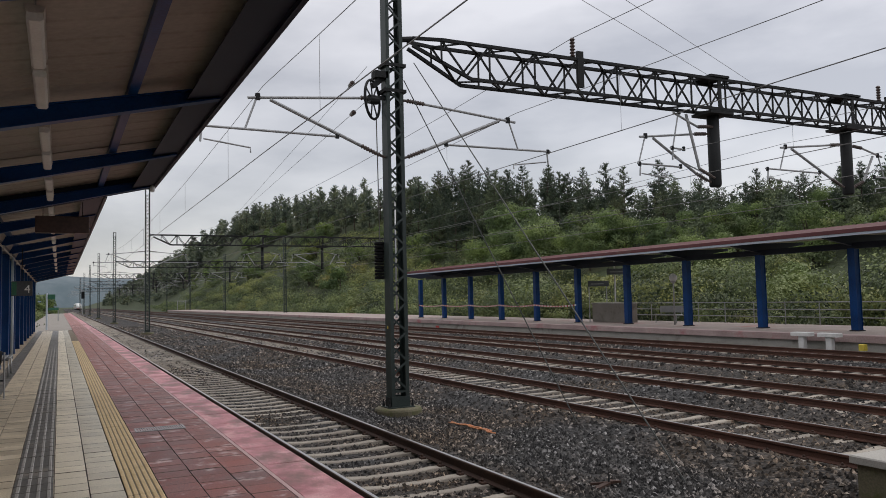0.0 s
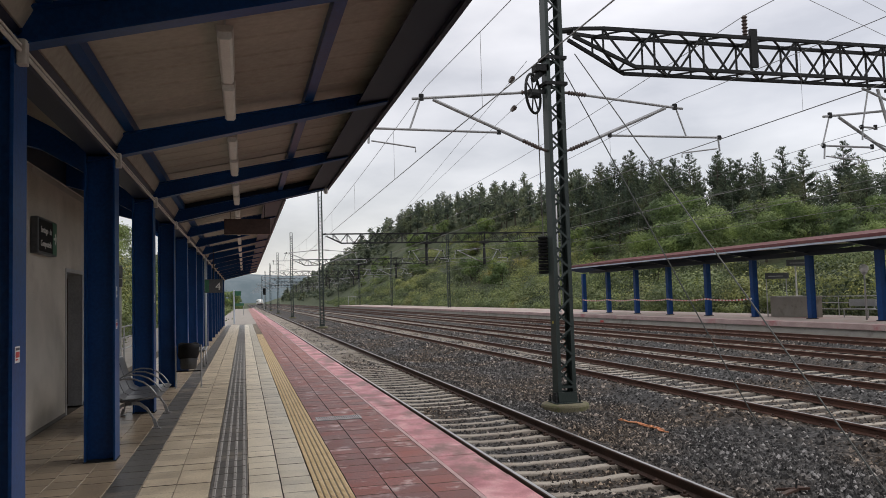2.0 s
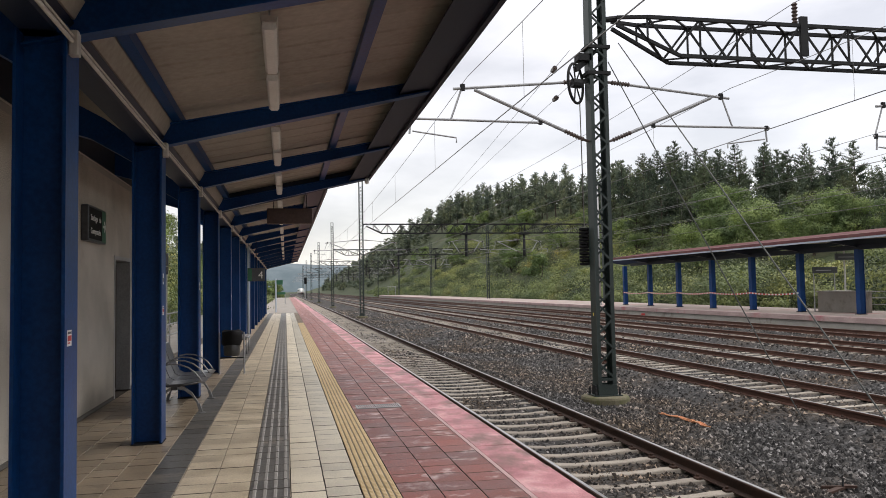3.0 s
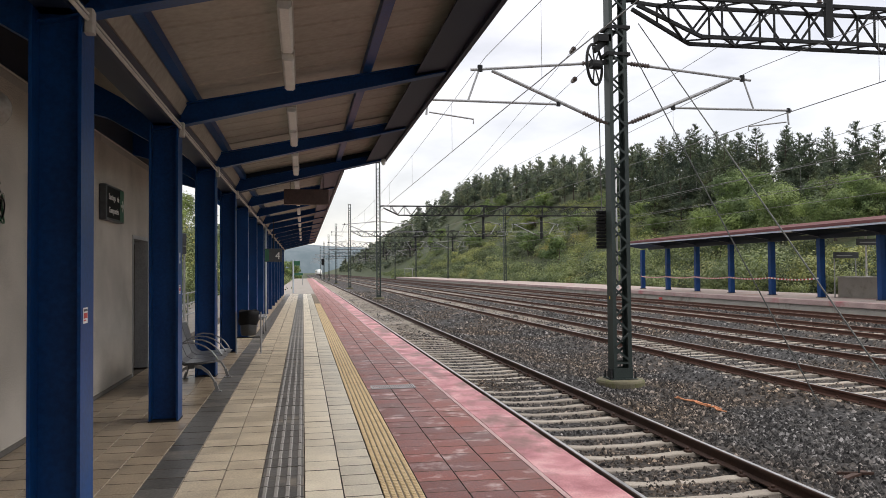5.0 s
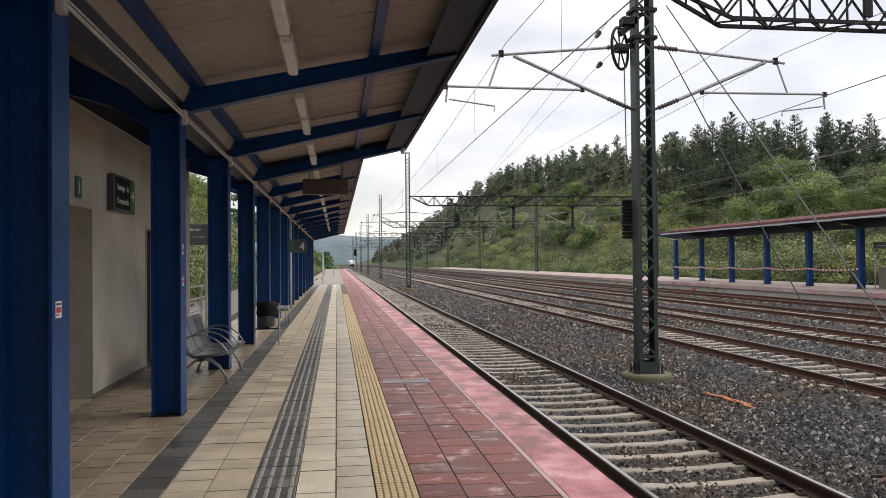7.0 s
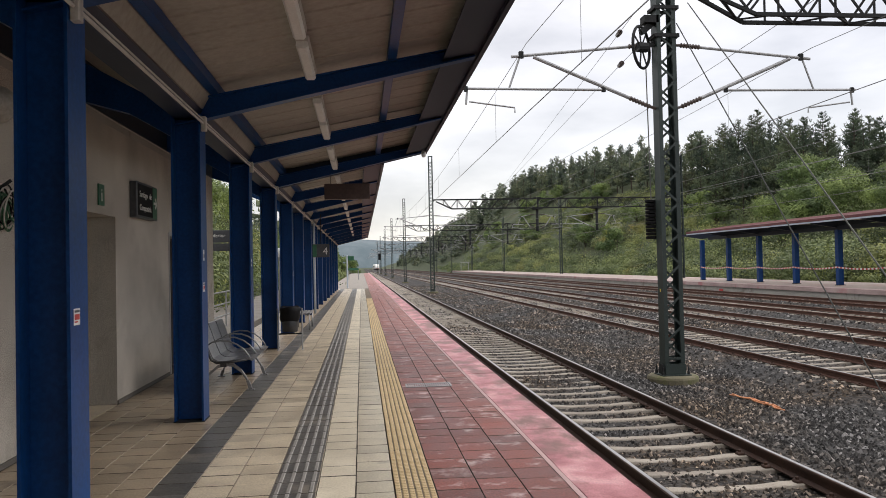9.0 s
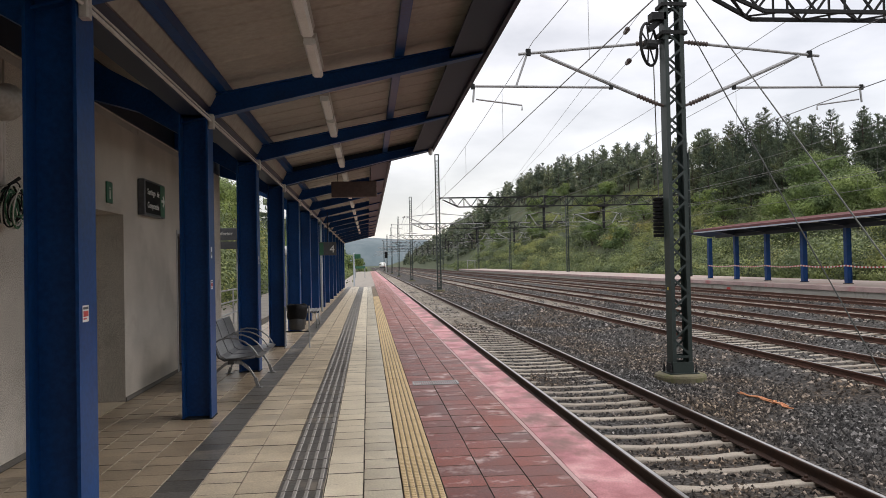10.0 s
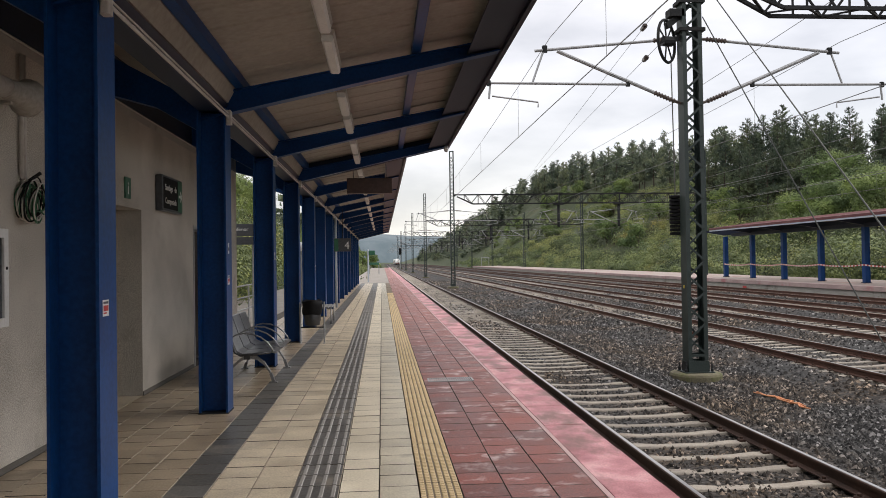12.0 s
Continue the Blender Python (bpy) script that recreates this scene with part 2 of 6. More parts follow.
def ballast_material():
    m, n, l, b = shader("ballast", 0.9)
    tc = n.new("ShaderNodeTexCoord")
    v = n.new("ShaderNodeTexVoronoi")
    v.inputs["Scale"].default_value = 17
    l.new(tc.outputs["Object"], v.inputs["Vector"])
    stone = ramp(n, l, v.outputs["Color"], [(0.0, (0.012, 0.0113, 0.0105)), (0.5, (0.046, 0.043, 0.039)), (1.0, (0.15, 0.14, 0.127))])
    rust = ramp(n, l, noise_fac(n, l, 0.35, 6), [(0.42, (0.85, 0.88, 0.95)), (0.62, (1.15, 0.95, 0.78))])
    # crevice shade between the stones, painted into the colour
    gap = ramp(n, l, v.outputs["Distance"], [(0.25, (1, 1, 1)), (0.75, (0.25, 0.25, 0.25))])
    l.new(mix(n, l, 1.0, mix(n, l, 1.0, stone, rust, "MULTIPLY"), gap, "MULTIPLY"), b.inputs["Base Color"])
    inv = n.new("ShaderNodeMath")
    inv.operation = "SUBTRACT"
    inv.inputs[0].default_value = 1.0
    l.new(v.outputs["Distance"], inv.inputs[1])
    bump(n, l, b, inv.outputs[0], 0.9, 0.03)
    return m


def stone_material():
    m, n, l, b = shader("ballast_stone", 0.85)
    g = n.new("ShaderNodeNewGeometry").outputs["Random Per Island"]
    c = ramp(n, l, g, [(0.0, (0.008, 0.0077, 0.0074)), (0.45, (0.038, 0.035, 0.032)), (0.82, (0.125, 0.115, 0.10)), (1.0, (0.46, 0.43, 0.39))])
    rust = ramp(n, l, noise_fac(n, l, 0.35, 6), [(0.42, (0.85, 0.88, 0.95)), (0.62, (1.15, 0.95, 0.78))])
    l.new(mix(n, l, 1.0, c, rust, "MULTIPLY"), b.inputs["Base Color"])
    return m


def leaf_material(name, dark, mid, light):
    m, n, l, b = shader(name, 0.6)
    g = n.new("ShaderNodeNewGeometry").outputs["Random Per Island"]
    dark, light = [tuple(0.5 * (p + q) for p, q in zip(end, mid)) for end in (dark, light)]
    c = ramp(n, l, g, [(0.0, dark), (0.5, mid), (1.0, light)])
    # dark and light clumps painted into the leaf colour, for shadow between bushes
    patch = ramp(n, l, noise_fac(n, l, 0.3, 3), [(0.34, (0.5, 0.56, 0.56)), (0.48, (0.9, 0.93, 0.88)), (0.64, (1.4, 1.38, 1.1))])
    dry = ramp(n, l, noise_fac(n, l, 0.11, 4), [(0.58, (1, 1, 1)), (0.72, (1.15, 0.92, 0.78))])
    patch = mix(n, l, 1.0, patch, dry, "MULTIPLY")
    o = n.new("ShaderNodeObjectInfo").outputs["Random"]
    ov = ramp(n, l, o, [(0.0, (0.75, 0.8, 0.8)), (1.0, (1.2, 1.15, 1.0))])
    c = mix(n, l, 1.0, mix(n, l, 1.0, c, patch, "MULTIPLY"), ov, "MULTIPLY")
    l.new(c, b.inputs["Base Color"])
    b.inputs["Specular IOR Level"].default_value = 0.25
    tr = n.new("ShaderNodeBsdfTranslucent")
    l.new(c, tr.inputs["Color"])
    both = n.new("ShaderNodeMixShader")
    both.inputs[0].default_value = 0.16
    l.new(b.outputs[0], both.inputs[1])
    l.new(tr.outputs[0], both.inputs[2])
    l.new(both.outputs[0], n["Material Output"].inputs["Surface"])
    return m


ballast = ballast_material()
stone_mat = stone_material()
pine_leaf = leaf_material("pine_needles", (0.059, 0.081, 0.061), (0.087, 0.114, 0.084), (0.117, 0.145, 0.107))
# eucalyptus grey-green, paled so that distance haze sits in the leaf colour
gum_haze_leaf = leaf_material("hazed_eucalyptus_leaves", (0.115, 0.14, 0.115), (0.15, 0.178, 0.145), (0.19, 0.215, 0.175))
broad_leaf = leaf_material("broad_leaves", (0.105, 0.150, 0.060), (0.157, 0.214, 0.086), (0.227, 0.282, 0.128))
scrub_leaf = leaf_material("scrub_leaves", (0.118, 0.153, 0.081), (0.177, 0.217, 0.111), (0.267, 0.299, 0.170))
# scrub leaf darkened, then paled: shaded and lit bushes painted by colour
scrub_shade_tint = leaf_material("shade_tinted_scrub_leaves", (0.046, 0.065, 0.043), (0.075, 0.098, 0.060), (0.114, 0.137, 0.087))
scrub_lit_tint = leaf_material("lit_tinted_scrub_leaves", (0.147, 0.178, 0.078), (0.215, 0.243, 0.111), (0.306, 0.319, 0.164))
bark = surface("bark", (0.035, 0.027, 0.021), (0.085, 0.066, 0.05), 0.9, 0, 20, 3, 0.5, 0.4, 0.01, stretch=(1, 1, 0.3))
grass_ground = surface("grass_ground", (0.022, 0.034, 0.012), (0.060, 0.078, 0.028), 0.9, 0, 3.0, 0.12, 0.5, 0.5, 0.1, stain=(0.10, 0.085, 0.042), stain_scale=0.09, stain_at=0.58)
# forest turned blue-grey: distance haze painted into the hill's colour
far_forest_haze = surface("far_forest_haze", (0.10, 0.14, 0.16), (0.16, 0.20, 0.22), 0.95, 0, 0.05, 0.01, 0.5, 0)


# ---- mesh building ----
class Mesh:
    """Collects vertices and faces in world metres."""

    def __init__(self):
        self.v, self.f = [], []

    def add(self, verts, faces):
        k = len(self.v)
        self.v += [tuple(p) for p in verts]
        self.f += [tuple(i + k for i in q) for q in faces]
        return self

    def box(self, x0, x1, y0, y1, z0, z1, c=0.0):
        """A box, its upright and top edges chamfered by c."""
        if c <= 0:
            vs = [(x, y, z) for z in (z0, z1) for x, y in ((x0, y0), (x1, y0), (x1, y1), (x0, y1))]
            return self.add(vs, [(3, 2, 1, 0), (4, 5, 6, 7), (0, 1, 5, 4), (1, 2, 6, 5), (2, 3, 7, 6), (3, 0, 4, 7)])
        ring = lambda e, z: [(x0 + e + c, y0 + e, z), (x1 - e - c, y0 + e, z), (x1 - e, y0 + e + c, z), (x1 - e, y1 - e - c, z),
                             (x1 - e - c, y1 - e, z), (x0 + e + c, y1 - e, z), (x0 + e, y1 - e - c, z), (x0 + e, y0 + e + c, z)]
        vs = ring(0, z0) + ring(0, z1 - c) + ring(c, z1)
        fs = [tuple(range(7, -1, -1)), tuple(range(16, 24))]
        for k in (0, 8):
            fs += [(k + i, k + (i + 1) % 8, k + 8 + (i + 1) % 8, k + 8 + i) for i in range(8)]
        return self.add(vs, fs)

    def tube(self, points, r, n=8, r1=None, cap=True, radii=None):
        """A tube along points; its radius goes from r to r1."""
        pts = [Vector(p) for p in points]
        r1 = r if r1 is None else r1
        side, vs, fs = None, [], []
        for i, p in enumerate(pts):
            d = (pts[min(i + 1, len(pts) - 1)] - pts[max(i - 1, 0)]).normalized()
            if side is None:
                side = d.cross(Vector((0, 0, 1)) if abs(d.z) < 0.9 else Vector((0, 1, 0))).normalized()
            side = (side - d * side.dot(d)).normalized()
            up, rr = d.cross(side), radii[i] if radii else r + (r1 - r) * i / max(len(pts) - 1, 1)
            vs += [p + rr * (math.cos(a) * side + math.sin(a) * up) for a in (2 * math.pi * k / n for k in range(n))]
        for i in range(len(pts) - 1):
            fs += [(i * n + k, i * n + (k + 1) % n, (i + 1) * n + (k + 1) % n, (i + 1) * n + k) for k in range(n)]
        if cap:
            fs += [tuple(range(n - 1, -1, -1)), tuple(range((len(pts) - 1) * n, len(pts) * n))]
        return self.add(vs, fs)

    def beam(self, a, b, w, h):
        """A flat bar from a to b, w wide and h high."""
        a, b = Vector(a), Vector(b)
        d = (b - a).normalized()
        s = d.cross(Vector((0, 0, 1)) if abs(d.z) < 0.95 else Vector((0, 1, 0))).normalized() * (w / 2)
        u = s.cross(d).normalized() * (h / 2)
        vs = [p + i * s + j * u for p in (a, b) for i, j in ((-1, -1), (1, -1), (1, 1), (-1, 1))]
        return self.add(vs, [(3, 2, 1, 0), (4, 5, 6, 7), (0, 1, 5, 4), (1, 2, 6, 5), (2, 3, 7, 6), (3, 0, 4, 7)])

    def extrude_y(self, outline, y0, y1):
        """An outline of (x, z) pushed from y0 to y1."""
        n = len(outline)
        vs = [(x, y, z) for y in (y0, y1) for x, z in outline]
        fs = [(k, (k + 1) % n, n + (k + 1) % n, n + k) for k in range(n)]
        return self.add(vs, fs + [tuple(range(n - 1, -1, -1)), tuple(range(n, 2 * n))])

    def extrude_x(self, outline, x0, x1):
        """An outline of (y, z) pushed from x0 to x1."""
        n = len(outline)
        vs = [(x, y, z) for x in (x0, x1) for y, z in outline]
        fs = [(k, (k + 1) % n, n + (k + 1) % n, n + k) for k in range(n)]
        return self.add(vs, fs + [tuple(range(n - 1, -1, -1)), tuple(range(n, 2 * n))])

    def lathe(self, x, y, profile, n=14):
        """A turned shape round the upright through x, y; profile: (radius, z)."""
        vs = [(x + r * math.cos(2 * math.pi * k / n), y + r * math.sin(2 * math.pi * k / n), z) for r, z in profile for k in range(n)]
        fs = [(i * n + k, i * n + (k + 1) % n, (i + 1) * n + (k + 1) % n, (i + 1) * n + k) for i in range(len(profile) - 1) for k in range(n)]
        return self.add(vs, fs + [tuple(range(n - 1, -1, -1)), tuple(range((len(profile) - 1) * n, len(profile) * n))])

    def data(self, name, origin=(0, 0, 0), mat=None, smooth=False):
        me = bpy.data.meshes.new(name)
        ox, oy, oz = origin
        me.from_pydata([(x - ox, y - oy, z - oz) for x, y, z in self.v], [], self.f)
        bm = bmesh.new()
        bm.from_mesh(me)
        bmesh.ops.recalc_face_normals(bm, faces=bm.faces)
        bm.to_mesh(me)
        bm.free()
        if smooth:
            me.shade_smooth()
        if mat:
            me.materials.append(mat)
        return me


def thing(name, at, label, category, group="", kind=""):
    ob = new(name)
    ob.empty_display_size = 0.2
    ob.location = at
    return tagged(ob, label, category, group, kind)


def part(name, mesh, mat, parent, label="", smooth=False, kind=""):
    """Links a Mesh as one object under a thing or a part."""
    base = parent
    while base.parent:
        base = base.parent
    ob = new(name, mesh.data(name, base.location, mat, smooth))
    ob.parent = parent
    return tagged(ob, label, "", "", kind)


def solid(name, mesh, mat, label, category, group="", kind="", smooth=False, origin=(0, 0, 0)):
    ob = new(name, mesh.data(name, origin, mat, smooth))
    ob.location = origin
    return tagged(ob, label, category, group, kind)


def writing(name, text, size, mat, m, parent, label=""):
    """Raised letters as a mesh, at the pose m in the world."""
    cu = bpy.data.curves.new(name, "FONT")
    cu.body, cu.size, cu.extrude = text, size, 0.002
    tmp = bpy.data.objects.new(name, cu)
    scene.collection.objects.link(tmp)
    me = bpy.data.meshes.new_from_object(tmp.evaluated_get(bpy.context.evaluated_depsgraph_get()))
    bpy.data.objects.remove(tmp)
    me.name = name
    base = parent
    while base.parent:
        base = base.parent
    me.transform(Matrix.Translation(-base.location) @ m)
    me.materials.clear()
    me.materials.append(mat)
    ob = new(name, me)
    ob.parent = parent
    return tagged(ob, label)


# ---- ground and hills ----
def step01(a):
    a = min(max(a, 0.0), 1.0)
    return a * a * (3 - 2 * a)


RIDGE = [(-60, 6), (20, 7), (65, 8.5), (97, 12), (130, 16), (160, 21), (210, 26), (320, 35), (430, 36), (600, 30), (900, 12)]


def ridge_height(y):
    for (a, p), (b, q) in zip(RIDGE, RIDGE[1:]):
        if y <= b:
            return p + (q - p) * step01((y - a) / (b - a)) if y > a else p
    return RIDGE[-1][1]


def land(x, y):
    """The height of the ground."""
    z = -0.95
    if x > 31:
        k = step01((x - 31) / 52)
        z += (ridge_height(y) + 1) * (0.65 * k + 0.35 * min((x - 31) / 52, 1.0))
        z += (noise.noise((x * 0.05, y * 0.05, 0)) * 1.8 + noise.noise((x * 0.16, y * 0.16, 3)) * 0.6) * min((x - 31) / 12, 1.0)
    if x < -6.5:
        k = step01((-6.3 - x) / 7)
        z = -0.3 + 9.5 * k * min(1.0, 0.35 + max(0.0, 110 - y) / 110) + noise.noise((x * 0.08, y * 0.08, 7)) * 1.2 * k
    elif x < -5:
        z = -0.3
    return z


def grid_mesh(xs, ys, height):
    g = Mesh()
    g.v = [(x, y, height(x, y)) for y in ys for x in xs]
    n = len(xs)
    g.f = [(j * n + i, j * n + i + 1, (j + 1) * n + i + 1, (j + 1) * n + i) for j in range(len(ys) - 1) for i in range(n - 1)]
    return g


xs = [-2500, -900, -300, -120, -60, -45] + [-36 + 2.5 * i for i in range(12)] + [-6.5, -5.2, -5, 2, 24, 30.9] + [31 + 2.6 * i for i in range(28)] + [110, 130, 170, 300, 900, 2500]
ys = [-2500, -600, -120] + [-60 + 5 * i for i in range(100)] + [460, 500, 560, 640, 760, 900, 1400, 2600]
solid("ground", grid_mesh(xs, ys, land), grass_ground, "grassy ground rising into wooded hillsides beside the railway", "ground", kind="structure", smooth=True)

far = Mesh()
far_pts = [(-900 + 60 * i) for i in range(40)]
for i, x in enumerate(far_pts):
    top = 46 + 26 * noise.noise((x * 0.004, 1.7, 0)) + 6 * noise.noise((x * 0.03, 0, 0)) + max(0, (x - 150) * 0.05)
    far.v += [(x, 1450 + abs(x) * 0.1, -5), (x, 1500 + abs(x) * 0.1, top * 0.7), (x, 1600 + abs(x) * 0.1, top)]
far.f = [(3 * i + k, 3 * i + 3 + k, 3 * i + 4 + k, 3 * i + 1 + k) for i in range(39) for k in (0, 1)]
solid("backdrop_hill", far, far_forest_haze, "distant forested hill closing the valley, haze painted into its blue-grey colour", "hill", kind="structure", smooth=True)

# ---- railway ----
RAIL_Z, BED_Z = -0.57, -0.752
TRACKS = [3.77, 10.0, 14.25, 18.6, 22.9]
TRACK_LIFT = [0.0, 0.0, 0.0, 0.05, 0.09]
NEAR_EDGE, FAR_EDGE = 1.995, 24.65


def bed_height(x, y):
    z = BED_Z + 0.018 * noise.noise((x * 1.1, y * 1.1, 5)) + 0.03 * noise.noise((x * 0.3, y * 0.3, 9))
    d, near = min((abs(x - c), c) for c in TRACKS)
    lift = TRACK_LIFT[TRACKS.index(near)] * step01((2.1 - d) / 0.5)
    cover = 0.014 if near < 5 else 0.022
    z += 0.046 * step01((d - 0.93) / 0.1) * step01((1.75 - d) / 0.3) + (cover - 0.006) * step01((0.9 - d) / 0.2) - 0.012 * step01((1.36 - d) / 0.08)
    return z + lift - 0.09 * step01((d - 1.55) / 0.7)


bx = [NEAR_EDGE + 0.02 + 0.285 * i for i in range(80)]
bx = [x for x in bx if x < FAR_EDGE] + [FAR_EDGE + 0.02]
by = [-12 + 0.5 * i for i in range(124)] + [52 + 4 * i for i in range(40)] + [230, 300, 450, 700]
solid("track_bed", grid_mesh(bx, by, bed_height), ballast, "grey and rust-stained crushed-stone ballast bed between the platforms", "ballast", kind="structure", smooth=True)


def rail_outline(c):
    h = RAIL_Z
    return [(c - 0.07, h - 0.15), (c + 0.07, h - 0.15), (c + 0.07, h - 0.138), (c + 0.012, h - 0.118), (c + 0.010, h - 0.045), (c + 0.036, h - 0.033),
            (c + 0.036, h - 0.008), (c + 0.028, h - 0.002), (c - 0.028, h - 0.002), (c - 0.036, h - 0.008), (c - 0.036, h - 0.033), (c - 0.010, h - 0.045),
            (c - 0.012, h - 0.118), (c - 0.07, h - 0.138)]


def sleeper_mesh():
    """One concrete sleeper, 2.6 m long, waisted in the middle, with its rail clips."""
    s = Mesh()
    prof = [(-1.3, 0.13, -0.012), (-1.05, 0.13, 0.004), (-0.6, 0.125, 0.004), (-0.35, 0.115, -0.014), (0.35, 0.115, -0.014), (0.6, 0.125, 0.004), (1.05, 0.13, 0.004), (1.3, 0.13, -0.012)]
    vs = []
    for x, w, z in prof:
        vs += [(x, -w, -0.16), (x, -w + 0.042, z - 0.010), (x, -w + 0.055, z), (x, w - 0.055, z), (x, w - 0.042, z - 0.010), (x, w, -0.16)]
    fs = [(6 * i + k, 6 * i + k + 1, 6 * i + k + 7, 6 * i + k + 6) for i in range(7) for k in range(5)]
    s.add(vs, fs + [(0, 1, 2, 3, 4, 5), (47, 46, 45, 44, 43, 42)])
    return s


def clip_mesh():
    s = Mesh()
    for c in (-0.87, 0.87):
        for e in (-1, 1):
            s.box(c + e * 0.115 - 0.04, c + e * 0.115 + 0.04, -0.05, 0.05, 0.0, 0.035, 0.01)
            s.lathe(c + e * 0.12, 0, [(0.022, 0.035), (0.022, 0.06), (0.012, 0.066)], 6)
    return s


sleeper_data = sleeper_mesh().data("sleeper", mat=sleeper_concrete)
clip_data = clip_mesh().data("rail_clip", mat=rail_rust)
rnd = random.Random(4)
for i, c in enumerate(TRACKS):
    used = i in (0, 1, 2)
    tr = thing("railway_track", (c, 0, RAIL_Z - 0.152), "broad-gauge railway track with rusty rails on concrete sleepers" if i else "platform-side railway track with bright rail heads on concrete sleepers", "railway track", "parallel railway tracks")
    for e in (-0.87, 0.87):
        r = part("rail", Mesh().extrude_y(rail_outline(c + e), -12, 620), rail_rust_red if i else rail_rust, tr, "rusty brown steel rail")
        part("rail_head", Mesh().box(c + e - 0.021, c + e + 0.021, -12, 620, RAIL_Z - 0.004, RAIL_Z + 0.001), rail_steel if used else rust_rail_top, r, "polished running surface")
    count = 242 if i == 0 else 182
    y = -9.2 + rnd.random() * 0.3
    for k in range(count):
        s = new("sleeper", sleeper_data)
        s.parent = tr
        s.location = (rnd.uniform(-0.012, 0.012), y, 0)
        s.rotation_euler = (0, 0, rnd.uniform(-0.006, 0.006))
        if y < 26 and i < 2:
            q = tagged(new("rail_clip", clip_data), kind="stuff")
            q.parent = s
        y += 0.6 + rnd.uniform(-0.015, 0.015)
    tr.location.z += TRACK_LIFT[i]
    rest = Mesh()
    while y < 330:
        rest.box(c - 1.3, c + 1.3, y - 0.12, y + 0.12, RAIL_Z - 0.3, RAIL_Z - 0.152)
        y += 0.6
    part("far_sleeper", rest, sleeper_concrete, tr, "far concrete sleepers", kind="stuff")


def stones(count, area, seed, size=(0.022, 0.05)):
    """Loose crushed stones: warped octahedra lying on the bed."""
    g = np.random.default_rng(seed)
    x0, x1, y0, y1 = area
    px = g.uniform(x0, x1, count)
    py = y0 + (y1 - y0) * g.uniform(0, 1, count) ** 1.6
    keep = np.ones(count, bool)
    for c in TRACKS:
        for e in (-0.87, 0.87):
            keep &= np.abs(px - c - e) > 0.085
    px, py = px[keep], py[keep]
    n = len(px)
    s = g.uniform(size[0], size[1], n)
    base = np.array([(1.05, 0, -0.3), (0, 1.05, -0.3), (-1.05, 0, -0.3), (0, -1.05, -0.3), (0.25, 0.1, 0.72), (-0.25, -0.1, 0.6)], float)
    a = g.uniform(0, 6.28, n)
    shape = base[None] * g.uniform(0.65, 1.35, (n, 6, 3)) + g.normal(0, 0.16, (n, 6, 3))
    rot = np.stack([np.cos(a)[:, None] * shape[..., 0] - np.sin(a)[:, None] * shape[..., 1], np.sin(a)[:, None] * shape[..., 0] + np.cos(a)[:, None] * shape[..., 1], shape[..., 2]], -1)
    z = np.array([bed_height(x, y) for x, y in zip(px, py)])
    d = np.min(np.abs(px[:, None] - np.array(TRACKS)), 1)
    low = (d < 1.3)
    z = z + g.uniform(-0.010, 0.016, n) - np.where(low, 0.013, 0.0)
    v = (rot * s[:, None, None] + np.stack([px, py, z], -1)[:, None]).reshape(-1, 3)
    t = np.array([(0, 1, 4), (1, 2, 5), (2, 3, 5), (3, 0, 4), (1, 5, 4), (3, 4, 5)])
    f = (t[None] + 6 * np.arange(n)[:, None, None]).reshape(-1, 3)
    me = bpy.data.meshes.new("ballast_stones")
    me.from_pydata(v.tolist(), [], f.tolist())
    me.materials.append(stone_mat)
    return tagged(new("ballast_stones", me), "loose crushed grey stones of the railway ballast", "ballast", kind="stuff")


stones(64000, (2.05, 8.0, 3.5, 32), 1, (0.017, 0.042))
stones(16000, (8.0, 13.0, 5, 40), 3, (0.022, 0.05))
stones(16000, (13.0, 24.6, 9, 60), 2, (0.03, 0.07))
stones(13000, (2.05, 13.0, 26, 95), 4, (0.035, 0.075))

# ---- own platform ----
plat = Mesh().box(-6.4, NEAR_EDGE - 0.10, -40, 60, -1.0, -0.03).box(-2.6, NEAR_EDGE - 0.10, 60, 195, -1.0, -0.03)
solid("platform", plat, joint_dark, "raised station platform with dark mortar bed", "platform", kind="structure")
plat_face = Mesh().box(NEAR_EDGE - 0.10, NEAR_EDGE - 0.06, -40, 195, -1.0, -0.125)
solid("platform_face", plat_face, concrete, "concrete face under the platform edge", "platform", kind="structure")

# ---- station building ----
WALL_X, WALL_END, WALL_TOP = -3.0, 16.3, 3.42


